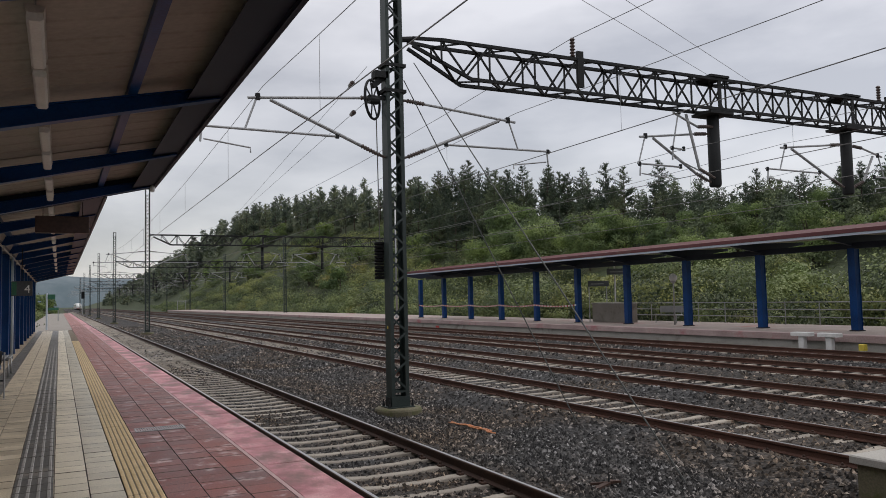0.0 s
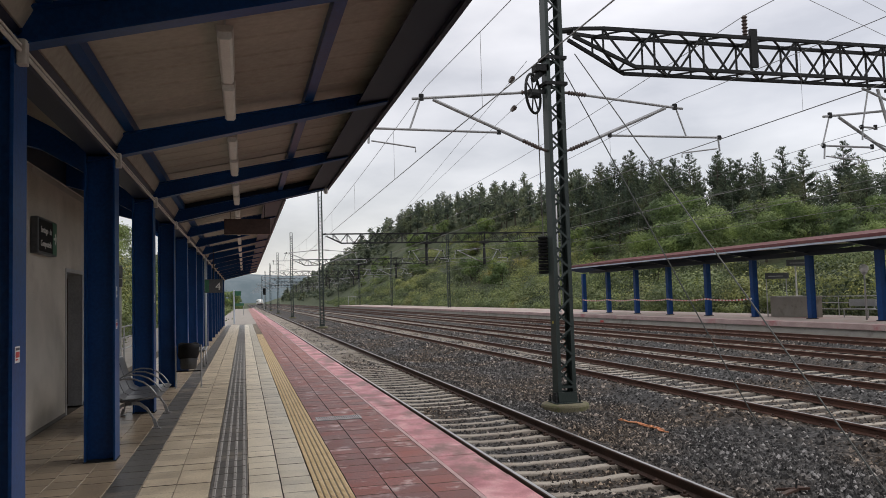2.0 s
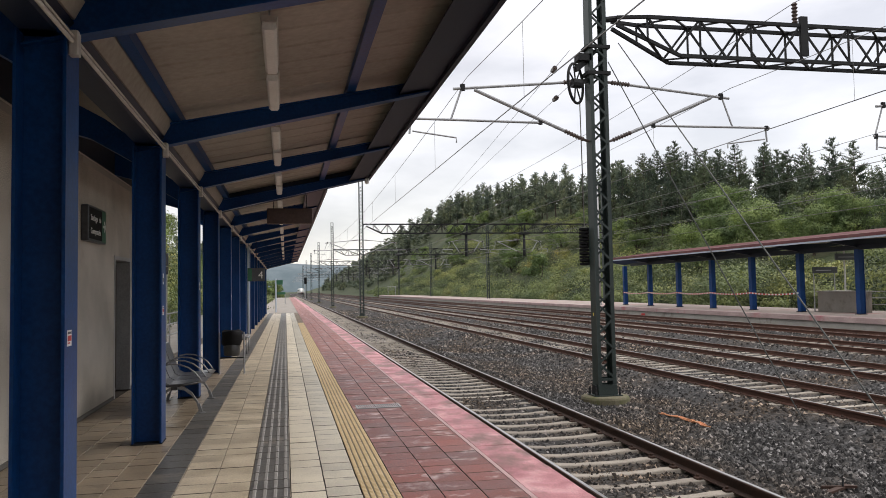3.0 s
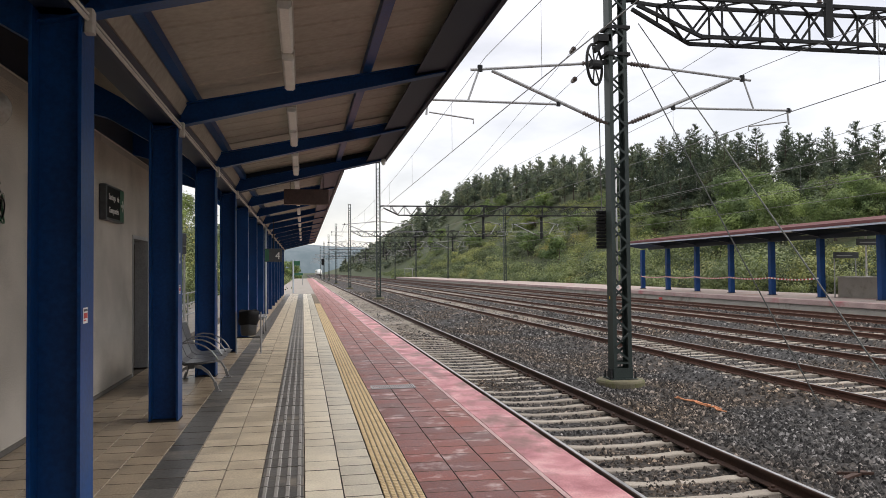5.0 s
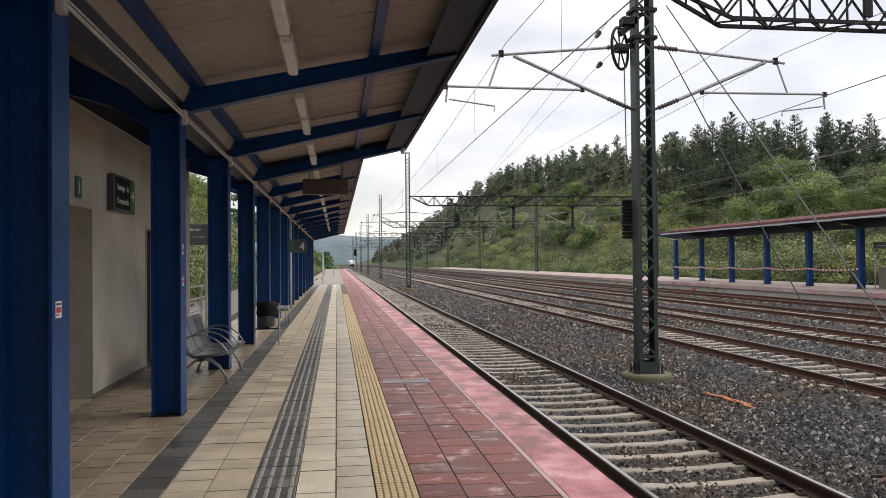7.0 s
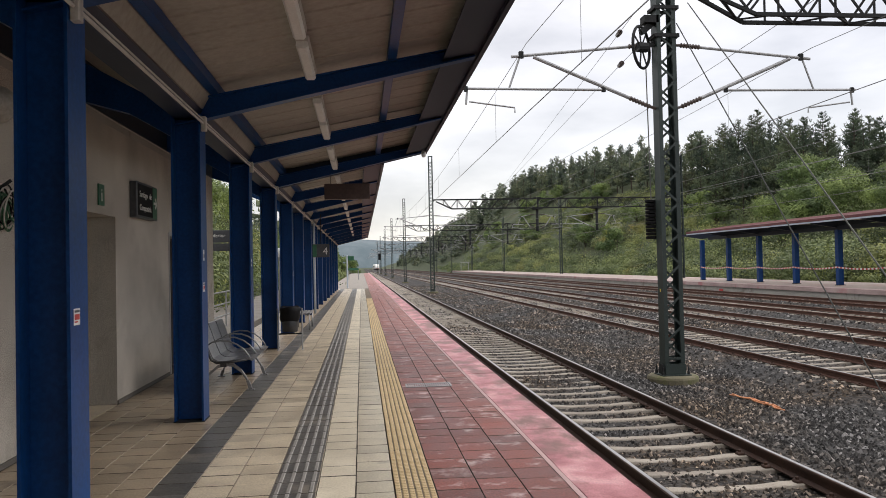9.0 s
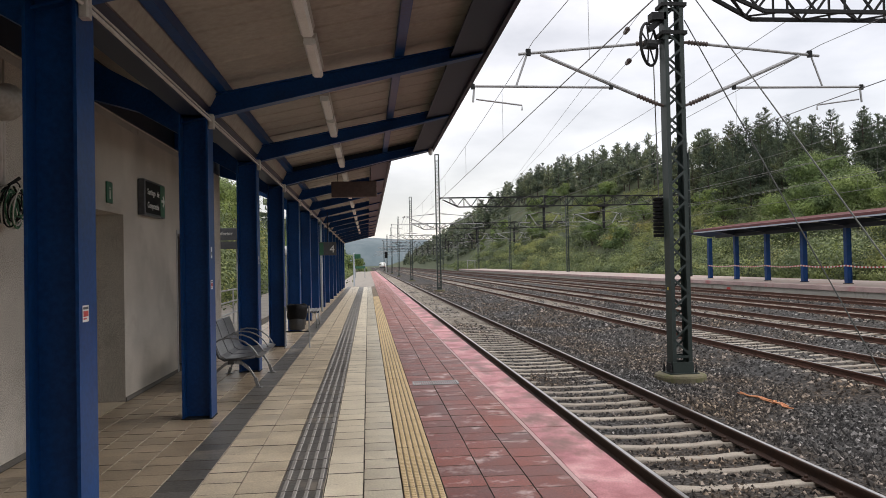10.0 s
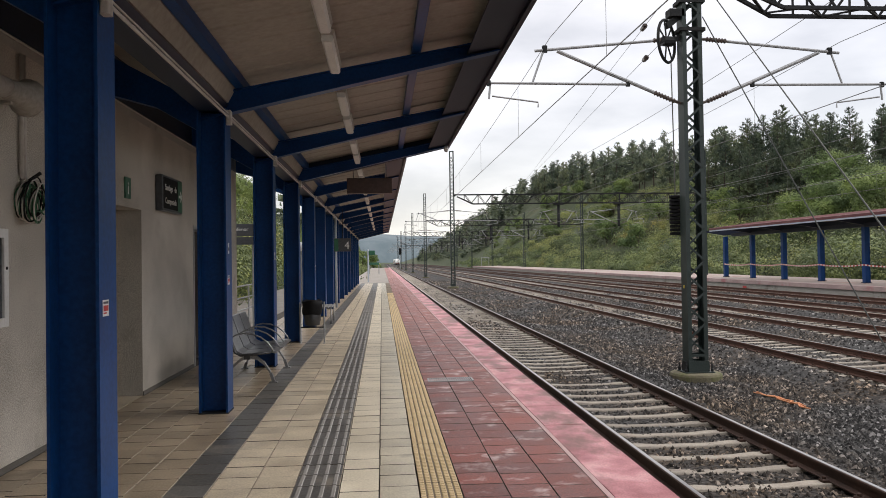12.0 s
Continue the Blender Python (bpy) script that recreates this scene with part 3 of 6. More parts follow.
def building():
    b = Mesh()
    t = 0.35
    # pieces of the wall left by the toilet doorway (8.35 to 9.95) and the grille door (12.6 to 13.9)
    # the run down to -30 is unseen, added to block light behind the camera
    for y0, y1, z0, z1 in ((-30, 8.35, 0, WALL_TOP), (8.35, 9.95, 2.32, WALL_TOP), (9.95, 12.6, 0, WALL_TOP), (12.6, 13.9, 2.25, WALL_TOP), (13.9, WALL_END, 0, WALL_TOP)):
        b.box(WALL_X - t, WALL_X, y0, y1, z0, z1)
    w = solid("wall_station", b, wall_render, "rough speckled grey-beige rendered station wall", "wall", kind="structure")
    e = Mesh().box(-6.3, WALL_X - t, WALL_END - 0.3, WALL_END, 0, WALL_TOP)
    solid("wall_station_end", e, wall_render, "rough rendered end wall of the station building", "wall", kind="structure")
    back = Mesh().box(-6.3, -6.0, -30, WALL_END - 0.3, 0, WALL_TOP).box(-6.0, WALL_X - t, -30, -29.7, 0, WALL_TOP)
    solid("wall_station_back", back, wall_render, "rendered back wall of the station building", "wall", kind="structure")
    # toilet lobby
    r = Mesh().box(-4.3, -4.2, 7.9, 10.4, 0, 2.6).box(-4.2, WALL_X - t, 8.2, 8.35, 0, 2.6).box(-4.2, WALL_X - t, 9.95, 10.1, 0, 2.6).box(-4.2, WALL_X - t, 8.35, 9.95, 2.45, 2.6)
    solid("wall_lobby", r, wall_render, "rendered walls of the shaded doorway recess", "wall", kind="structure")
    solid("ceiling_station", Mesh().box(-6.3, WALL_X, -30, WALL_END, WALL_TOP, WALL_TOP + 0.4), concrete, "flat concrete roof slab of the station building", "roof", kind="structure")
    solid("wall_fascia", Mesh().box(WALL_X + 0.002, WALL_X + 0.03, -30, WALL_END, 3.52, 4.1), dark_blue_paint, "dark blue sheet fascia along the top of the station wall", "fascia", kind="structure")
    cab = thing("wall_cable", (WALL_X + 0.02, 5, 3.5), "thin pale cable clipped along the wall under the fascia", "cable")
    part("run", Mesh().tube([(WALL_X + 0.02, -29, 3.508)] + [(WALL_X + 0.02, 2.0 * k, 3.508 - 0.006 * (k % 2)) for k in range(-14, 8)], 0.009, 6), lamp_body, cab, smooth=True)
    solid("floor_lobby", Mesh().box(-4.2, WALL_X - 0.002, 8.35, 9.95, -0.03, -0.003), tile_beige, "brown-beige tiled lobby floor", "floor", kind="structure")
    sk = Mesh()
    for y0, y1 in ((-30, 8.35), (9.95, 12.55), (13.95, WALL_END)):
        sk.box(WALL_X, WALL_X + 0.015, y0, y1, 0.0, 0.05)
    solid("baseboard", sk, skirting_paint, "dark painted skirting along the wall foot", "baseboard", kind="structure")
    d = thing("door_1", (WALL_X - 0.2, 13.25, 0), "dark brown metal door with upright grille bars, closed", "door", kind="structure")
    part("door_leaf", Mesh().box(WALL_X - 0.26, WALL_X - 0.22, 12.66, 13.84, 0.02, 2.19), door_brown, d)
    fr = Mesh()
    for y0, y1 in ((12.6, 12.66), (13.84, 13.9)):
        fr.box(WALL_X - 0.3, WALL_X + 0.01, y0, y1, 0, 2.25)
    fr.box(WALL_X - 0.3, WALL_X + 0.01, 12.66, 13.84, 2.19, 2.25)
    part("door_frame", fr, galv, d, "grey metal frame")
    bar = Mesh().box(-0.008, 0.008, -0.012, 0.012, 0, 2.1).data("bar", mat=door_brown)
    for k in range(14):
        o = new("bar", bar)
        o.parent = d
        o.location = (-0.01, -0.54 + k * 0.083, 0.04)
    part("handle", Mesh().box(WALL_X - 0.22, WALL_X - 0.17, 12.72, 12.78, 1.0, 1.14, 0.01), galv, d, "steel handle")


building()

# ---- canopy over the platform ----
COLS = [4.78 + 3.7 * k + (0.11 if k > 0 else 0.0) for k in range(-9, 15)]
COL_X0, COL_X1 = -2.0, -1.69
EAVE_A, EAVE_B, SPLIT, CAN_END = 1.42, 0.52, 16.35, 58.5


def rafter_low(x):
    return 3.30 + 0.235 * (x + 1.65)


def column(y):
    """A blue steel H-section column: two flange plates and the web between them."""
    c = thing("canopy_column", (-1.85, y + 0.15, 0), "glossy dark blue steel canopy column standing on the platform", "column", "canopy columns")
    b = Mesh()
    b.box(COL_X0, COL_X0 + 0.02, y, y + 0.3, 0, 3.34).box(COL_X1 - 0.02, COL_X1, y, y + 0.3, 0, 3.34)
    b.box(COL_X0 + 0.02, COL_X1 - 0.02, y + 0.14, y + 0.16, 0, 3.3).box(COL_X0 + 0.02, COL_X1 - 0.02, y + 0.004, y + 0.296, 3.3, 3.32)
    part("shaft", b, blue_paint, c)
    part("base_plate", Mesh().box(COL_X0 - 0.008, COL_X1 + 0.008, y - 0.008, y + 0.308, 0, 0.012, 0.004), dark_steel, c, "dark base plate")
    return c


def sticker(c, y, z, x):
    s = part("warning_sticker", Mesh().box(x, x + 0.002, y + 0.05, y + 0.15, z - 0.05, z + 0.05), white_paint, c, "small white sticker with a red mark")
    part("red_mark", Mesh().box(x + 0.002, x + 0.0035, y + 0.06, y + 0.14, z - 0.018, z + 0.016).box(x + 0.002, x + 0.0035, y + 0.06, y + 0.11, z - 0.035, z - 0.026), red_paint, s)
    part("print_bar", Mesh().box(x + 0.002, x + 0.0035, y + 0.06, y + 0.14, z + 0.026, z + 0.04), sign_grey, s)


first = column(COLS[9])
for y in COLS:
    if y != COLS[9]:
        copy_thing(first, Matrix.Translation((-1.85, y + 0.15, 0)))
for y, z in ((COLS[9], 1.37), (COLS[10], 1.45)):
    sk = thing("sticker", (COL_X1, y + 0.1, z), "small white and red warning sticker on a blue column", "sticker")
    sticker(sk, y, z, COL_X1 + 0.001)


def rafter(y, eave):
    """A tapered I-beam from the column to the eave, with a short wing towards the building."""
    o = Mesh()
    for x0, x1, d0, d1 in ((-2.0, eave - 0.05, 0.26, 0.15),):
        za, zb = rafter_low(x0), rafter_low(x1)
        ring = lambda x, z, d: [(x, y + 0.15 + w, z + h) for w, h in ((-0.075, 0), (0.075, 0), (0.075, 0.016), (0.008, 0.016), (0.008, d - 0.016), (0.075, d - 0.016),
                                                                      (0.075, d), (-0.075, d), (-0.075, d - 0.016), (-0.008, d - 0.016), (-0.008, 0.016), (-0.075, 0.016))]
        o.add(ring(x0, za, d0) + ring(x1, zb, d1), [(k, (k + 1) % 12, 12 + (k + 1) % 12, 12 + k) for k in range(12)] + [tuple(range(11, -1, -1)), tuple(range(12, 24))])
    return o


def canopy(name, y0, y1, eave, rows, label):
    c = thing(name, (-1.85, (y0 + y1) / 2, 3.3), label, "canopy", "platform canopies")
    for y in rows:
        part("rafter", rafter(y, eave), blue_paint, c, "dark blue tapered rafter")
        part("rear_bracket", Mesh().extrude_y([(-2.0, 3.10), (-2.0, 3.36), (-2.3, 3.58), (-2.74, 3.84), (-2.74, 3.47), (-2.45, 3.36)] if y > WALL_END else [(-2.0, 3.10), (-2.0, 3.36), (-2.3, 3.58), (-2.95, 3.93), (-2.95, 3.50), (-2.45, 3.36)], y + 0.08, y + 0.22), blue_paint, c, "dark blue tapered bracket")
    low = lambda x: rafter_low(x) + 0.16 + 0.10 * (eave - x) / (eave + 2.0)
    for x in [-1.54, 0.42] + ([1.22] if eave > 1 else []):
        if x < eave:
            z = low(x)
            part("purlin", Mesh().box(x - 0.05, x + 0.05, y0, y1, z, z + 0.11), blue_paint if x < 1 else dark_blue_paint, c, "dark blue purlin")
    # ribbed roof sheets, one for each bay
    edges = [y0] + [y + 0.15 for y in rows if y0 + 0.4 < y + 0.15 < y1 - 0.4] + [y1]
    for a, b in zip(edges, edges[1:]):
        m, n = Mesh(), max(2, int((b - a) / 0.25))
        for k in range(n):
            p, q = a + (b - a) * k / n, a + (b - a) * (k + 1) / n
            e = 0.012 if k % 2 else 0.0
            za, zb = low(-1.62) + 0.115 + e, low(eave) + 0.115 + e
            for s in (p + 0.002, q - 0.02 if k < n - 1 else q):
                m.v += [(-1.62, s, za), (eave, s, zb), (eave, s, zb + 0.05), (-1.62, s, za + 0.05)]
        rows_n = len(m.v) // 4
        m.f = [(4 * i + j, 4 * i + (j + 1) % 4, 4 * i + 4 + (j + 1) % 4, 4 * i + 4 + j) for i in range(rows_n - 1) for j in range(4)] + [(3, 2, 1, 0), tuple(range(4 * rows_n - 4, 4 * rows_n))]
        part("roof_sheet", m, deck_white, c, "off-white ribbed roof sheet, water-stained")
    zf = rafter_low(eave)
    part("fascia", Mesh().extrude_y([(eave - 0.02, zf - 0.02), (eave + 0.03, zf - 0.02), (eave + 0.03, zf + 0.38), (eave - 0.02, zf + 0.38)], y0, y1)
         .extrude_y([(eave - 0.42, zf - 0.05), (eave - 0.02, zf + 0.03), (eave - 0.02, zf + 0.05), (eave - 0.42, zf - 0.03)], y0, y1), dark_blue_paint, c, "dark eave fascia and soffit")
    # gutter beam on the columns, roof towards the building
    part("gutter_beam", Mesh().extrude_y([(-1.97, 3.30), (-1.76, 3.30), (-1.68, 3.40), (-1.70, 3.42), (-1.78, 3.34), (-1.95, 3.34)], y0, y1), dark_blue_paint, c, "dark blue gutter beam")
    part("gutter_lining", Mesh().extrude_y([(-1.70, 3.42), (-1.68, 3.42), (-1.60, 3.57), (-1.62, 3.57)], y0, y1), deck_white, c, "dusty off-white gutter lining")
    back = WALL_X + 0.03 if y0 < WALL_END - 1 else -2.75
    part("rear_roof", Mesh().extrude_y([(-1.72, 3.58), (back, 4.0), (back, 4.06), (-1.62, 3.66)], y0, y1), deck_white, c, "shaded underside of the rear roof")
    for y in (y0, y1):
        e0 = 0.06 if y == y0 else -0.06
        z0, z1 = rafter_low(-1.7), rafter_low(eave)
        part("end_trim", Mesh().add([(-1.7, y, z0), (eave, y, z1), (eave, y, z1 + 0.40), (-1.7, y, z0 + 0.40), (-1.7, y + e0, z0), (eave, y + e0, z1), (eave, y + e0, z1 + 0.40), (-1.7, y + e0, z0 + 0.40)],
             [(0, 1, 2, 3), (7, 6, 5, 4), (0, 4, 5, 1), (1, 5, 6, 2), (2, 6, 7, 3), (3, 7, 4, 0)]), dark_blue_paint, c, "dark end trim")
    return c


# unseen length behind the camera added to keep sky light off the column fronts
canopy("platform_canopy", -30.0, SPLIT, EAVE_A, [y for y in COLS if y < SPLIT], "wide blue steel platform canopy with stained off-white roof sheets")
canopy("platform_canopy", SPLIT + 0.01, CAN_END, EAVE_B, [y for y in COLS if y > SPLIT], "narrower blue steel platform canopy continuing along the platform")

# ---- opposite platform ----
FAR_COLS = [60 - 4.5 * k for k in range(17)]
solid("platform_far", Mesh().box(FAR_EDGE + 0.12, 31.5, -20, 210, -1.0, -0.02), paving_far, "opposite platform with worn reddish paving", "platform", kind="structure")
solid("platform_far_face", Mesh().box(FAR_EDGE + 0.10, FAR_EDGE + 0.16, -20, 210, -1.0, -0.251), concrete, "pale stained concrete face of the opposite platform", "platform", kind="structure")
solid("platform_far_edge", Mesh().box(FAR_EDGE, FAR_EDGE + 0.55, -20, 210, -0.25, 0.0, 0.015), far_coping, "faded red coping of the opposite platform", "platform", kind="structure")
FC_X = 27.5


def far_column(y):
    c = thing("far_canopy_column", (FC_X, y, 0), "blue steel column on the opposite platform", "column", "opposite canopy columns")
    b = Mesh().box(FC_X - 0.15, FC_X - 0.13, y - 0.15, y + 0.15, 0, 3.2).box(FC_X + 0.13, FC_X + 0.15, y - 0.15, y + 0.15, 0, 3.2).box(FC_X - 0.13, FC_X + 0.13, y - 0.12, y + 0.12, 0, 3.2)
    part("shaft", b, blue_paint, c)
    part("base_plate", Mesh().box(FC_X - 0.2, FC_X + 0.2, y - 0.2, y + 0.2, -0.02, 0.02), dark_steel, c)
    return c


fc = far_column(FAR_COLS[0])
for y in FAR_COLS[1:]:
    copy_thing(fc, Matrix.Translation((FC_X, y, 0)))


def far_canopy():
    y0, y1 = -14, 58.7
    c = thing("far_platform_canopy", (FC_X, 25, 3.2), "long canopy on the opposite platform with a faded red sheet roof", "canopy", "platform canopies")
    part("roof", Mesh().extrude_y([(25.7, 3.80), (29.6, 4.28), (30.6, 4.1), (30.6, 4.05), (29.6, 4.22), (25.7, 3.74)], y0, y1), roof_red, c, "faded red sheet roof")
    ribs = Mesh()
    y = y0 + 0.2
    while y < y1:
        ribs.add([(25.7, y - 0.03, 3.80), (25.7, y + 0.03, 3.80), (29.6, y + 0.03, 4.28), (29.6, y - 0.03, 4.28), (25.7, y, 3.84), (29.6, y, 4.32)], [(0, 4, 5, 3), (1, 2, 5, 4), (0, 1, 4)])
        y += 0.35
    part("roof_rib", ribs, roof_red, c, "raised ribs of the roof sheets", kind="stuff")
    part("fascia", Mesh().extrude_y([(25.62, 3.58), (25.69, 3.58), (25.69, 3.67), (25.62, 3.67)], y0, y1), fascia_pale, c, "pale blue-grey fascia")
    part("red_trim", Mesh().extrude_y([(25.60, 3.674), (25.695, 3.674), (25.695, 3.82), (25.66, 3.84), (25.60, 3.82)], y0, y1), roof_red, c, "faded red eave trim")
    part("soffit", Mesh().extrude_y([(25.7, 3.68), (30.5, 3.86), (30.5, 3.90), (25.7, 3.72)], y0, y1), deck_white, c, "pale underside")
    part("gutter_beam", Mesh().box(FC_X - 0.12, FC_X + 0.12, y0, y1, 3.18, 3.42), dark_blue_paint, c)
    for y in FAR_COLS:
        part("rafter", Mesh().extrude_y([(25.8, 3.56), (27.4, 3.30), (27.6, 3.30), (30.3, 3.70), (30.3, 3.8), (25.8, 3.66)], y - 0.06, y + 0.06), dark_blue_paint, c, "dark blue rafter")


far_canopy()


# ---- overhead line ----
MAST_X, MASTS = 6.25, [15.1, 68, 111, 157, 203, 250, 300]


def insulator(m, a, b, r=0.055, n=7):
    """A ribbed insulator from a to b."""
    a, b = Vector(a), Vector(b)
    pts = [a.lerp(b, k / (2 * n)) for k in range(2 * n + 1)]
    return m.tube(pts, r, 8, radii=[r if k % 2 else r * 0.55 for k in range(2 * n + 1)])


def lattice_mast(x, y, fine=True):
    c = thing("catenary_mast", (x, y, -0.62), "dark green lattice steel catenary mast on a concrete plinth", "mast", "catenary masts")
    top, base = 11.3, -0.66
    half = lambda z: 0.205 - (z - base) * 0.0008
    for e in (-1, 1):
        m = Mesh()
        h0, h1 = half(base) * e, half(top) * e
        u = ((0.0, -0.15), (0.08, -0.15), (0.08, -0.138), (0.014, -0.138), (0.014, 0.138), (0.08, 0.138), (0.08, 0.15), (0.0, 0.15))
        m.add([(x + hh - e * w, y + d, z) for hh, z in ((h0, base), (h1, top)) for w, d in u], [(k, (k + 1) % 8, 8 + (k + 1) % 8, 8 + k) for k in range(8)] + [(7, 6, 5, 4, 3, 2, 1, 0), (8, 9, 10, 11, 12, 13, 14, 15)])
        part("leg", m, green_steel, c, "green channel-section leg")
    lace = Mesh()
    z, k = base + 0.35, 0
    while z < top - 0.5:
        h0, h1, e = half(z) - 0.03, half(z + 0.31) - 0.03, 1 if k % 2 else -1
        for d, e in ((-0.145, e), (0.145, -e)):
            if fine:
                part("lacing_bar", Mesh().beam((x - e * h0, y + d, z), (x + e * h1, y + d, z + 0.31), 0.012, 0.042), green_steel, c)
            else:
                lace.beam((x - e * h0, y + d, z), (x + e * h1, y + d, z + 0.31), 0.012, 0.042)
        z += 0.31
        k += 1
    if not fine:
        part("lacing", lace, green_steel, c, "zigzag lacing bars", kind="stuff")
    part("cap_plate", Mesh().box(x - half(top), x + half(top), y - 0.16, y + 0.16, top - 0.06, top), green_steel, c)
    part("foot_plate", Mesh().box(x - 0.21, x + 0.21, y - 0.175, y - 0.155, -0.66, -0.44).box(x - 0.21, x + 0.21, y + 0.155, y + 0.175, -0.66, -0.44).box(x - 0.30, x + 0.30, y - 0.24, y + 0.24, -0.68, -0.655), green_steel, c, "riveted foot")
    part("plinth", Mesh().lathe(x, y, [(0.51, -0.98), (0.51, -0.73), (0.49, -0.69), (0.45, -0.675)], 24), moss_concrete, c, "mossy round concrete plinth")
    part("tie_plate", Mesh().box(x - 0.13, x + 0.13, y - 0.152, y - 0.14, -0.36, -0.31).box(x - 0.13, x + 0.13, y + 0.14, y + 0.152, -0.36, -0.31), green_steel, c)
    if fine:
        for e in (-1, 1):
            for d in (-0.17, 0.17):
                part("anchor_bolt", Mesh().lathe(x + e * 0.265, y + d, [(0.03, -0.66), (0.03, -0.60), (0.018, -0.59), (0.018, -0.50)], 6), dark_steel, c)
            part("gusset", Mesh().extrude_x([(y - 0.13, -0.655), (y - 0.13, -0.54), (y - 0.08, -0.46), (y + 0.08, -0.46), (y + 0.13, -0.54), (y + 0.13, -0.655)], x + e * 0.21, x + e * 0.235), dark_steel, c, "arched foot bracket")
        for z in (6.15, 6.72):
            part("collar", Mesh().box(x - 0.26, x + 0.26, y - 0.19, y - 0.155, z, z + 0.07).box(x - 0.26, x + 0.26, y + 0.155, y + 0.19, z, z + 0.07).box(x - 0.26, x - 0.21, y - 0.155, y + 0.155, z, z + 0.07).box(x + 0.21, x + 0.26, y - 0.155, y + 0.155, z, z + 0.07), dark_steel, c, "clamped steel collar")
        part("hazard_plate", Mesh().box(x - 0.212, x - 0.207, y - 0.025, y + 0.025, 1.0, 1.06), yellow_paint, c, "small yellow plate")
    return c


def portal_beam(y, fine=False, x0=6.45, x1=29.0):
    """A box lattice girder across the tracks."""
    c = thing("portal_beam", ((x0 + x1) / 2, y, 7.0), "dark lattice steel girder spanning the tracks between masts", "girder", "catenary girders")
    zt, zb, d = 7.42, 6.60, 0.27
    ch = Mesh()
    xs0 = x0 + 1.65
    for e in (-d, d):
        ch.beam((x0 + 0.25, y + e * 0.5, zt), (x0 + 0.9, y + e, zt), 0.07, 0.07).beam((x0 + 0.9, y + e, zt), (x1, y + e, zt), 0.075, 0.075)
        ch.beam((x0 + 0.25, y + e * 0.5, zt - 0.16), (xs0, y + e, zb), 0.07, 0.07).beam((xs0, y + e, zb), (x1, y + e, zb), 0.075, 0.075)
    part("chord", ch, dark_steel, c, "angle-section chords", kind="stuff")
    lace = Mesh()

    def bar(a, b, w, h):
        if fine:
            part("lacing_bar", Mesh().beam(a, b, w, h), dark_steel, c)
        else:
            lace.beam(a, b, w, h)

    x, k = x0 + 0.9, 0
    while x < x1 - 0.5:
        w = 0.62
        low = lambda q: zb if q >= xs0 else zt - 0.16 - (zt - 0.16 - zb) * (q - x0 - 0.25) / (xs0 - x0 - 0.25)
        for e in (-d, d):
            if k % 2 == 0:
                bar((x, y + e, low(x)), (x, y + e, zt), 0.03, 0.045)
            a, b = (low(x), zt) if k % 2 else (zt, low(x + w))
            bar((x, y + e, a), (x + w, y + e, b), 0.03, 0.045)
        e = d if k % 2 else -d
        bar((x, y - e, zt), (x + w, y + e, zt), 0.045, 0.03)
        bar((x, y + e, low(x)), (x + w, y - e, low(x + w)), 0.045, 0.03)
        x += w
        k += 1
    if not fine:
        part("lacing", lace, dark_steel, c, "crossing lacing bars", kind="stuff")
    part("end_hook", Mesh().tube([(x0 - 0.05, y, zt - 0.2), (x0 + 0.02, y, zt - 0.02), (x0 + 0.3, y, zt + 0.02)], 0.07, 8), dark_steel, c)
    return c


def drop_post(x, y, r=0.175):
    c = thing("drop_post", (x, y, 6.5), "dark round steel post hanging from the girder", "post", "hanging catenary posts")
    part("shaft", Mesh().lathe(x, y, [(r * 0.85, 4.5), (r, 4.55), (r, 6.55)], 14), dark_steel, c, smooth=True)
    part("head_plate", Mesh().box(x - 0.42, x + 0.42, y - 0.36, y + 0.36, 6.46, 6.54).box(x - 0.34, x + 0.34, y - 0.34, y + 0.34, 7.47, 7.53).box(x - 0.06, x + 0.06, y - 0.3, y - 0.27, 6.54, 7.47), dark_steel, c)
    return c


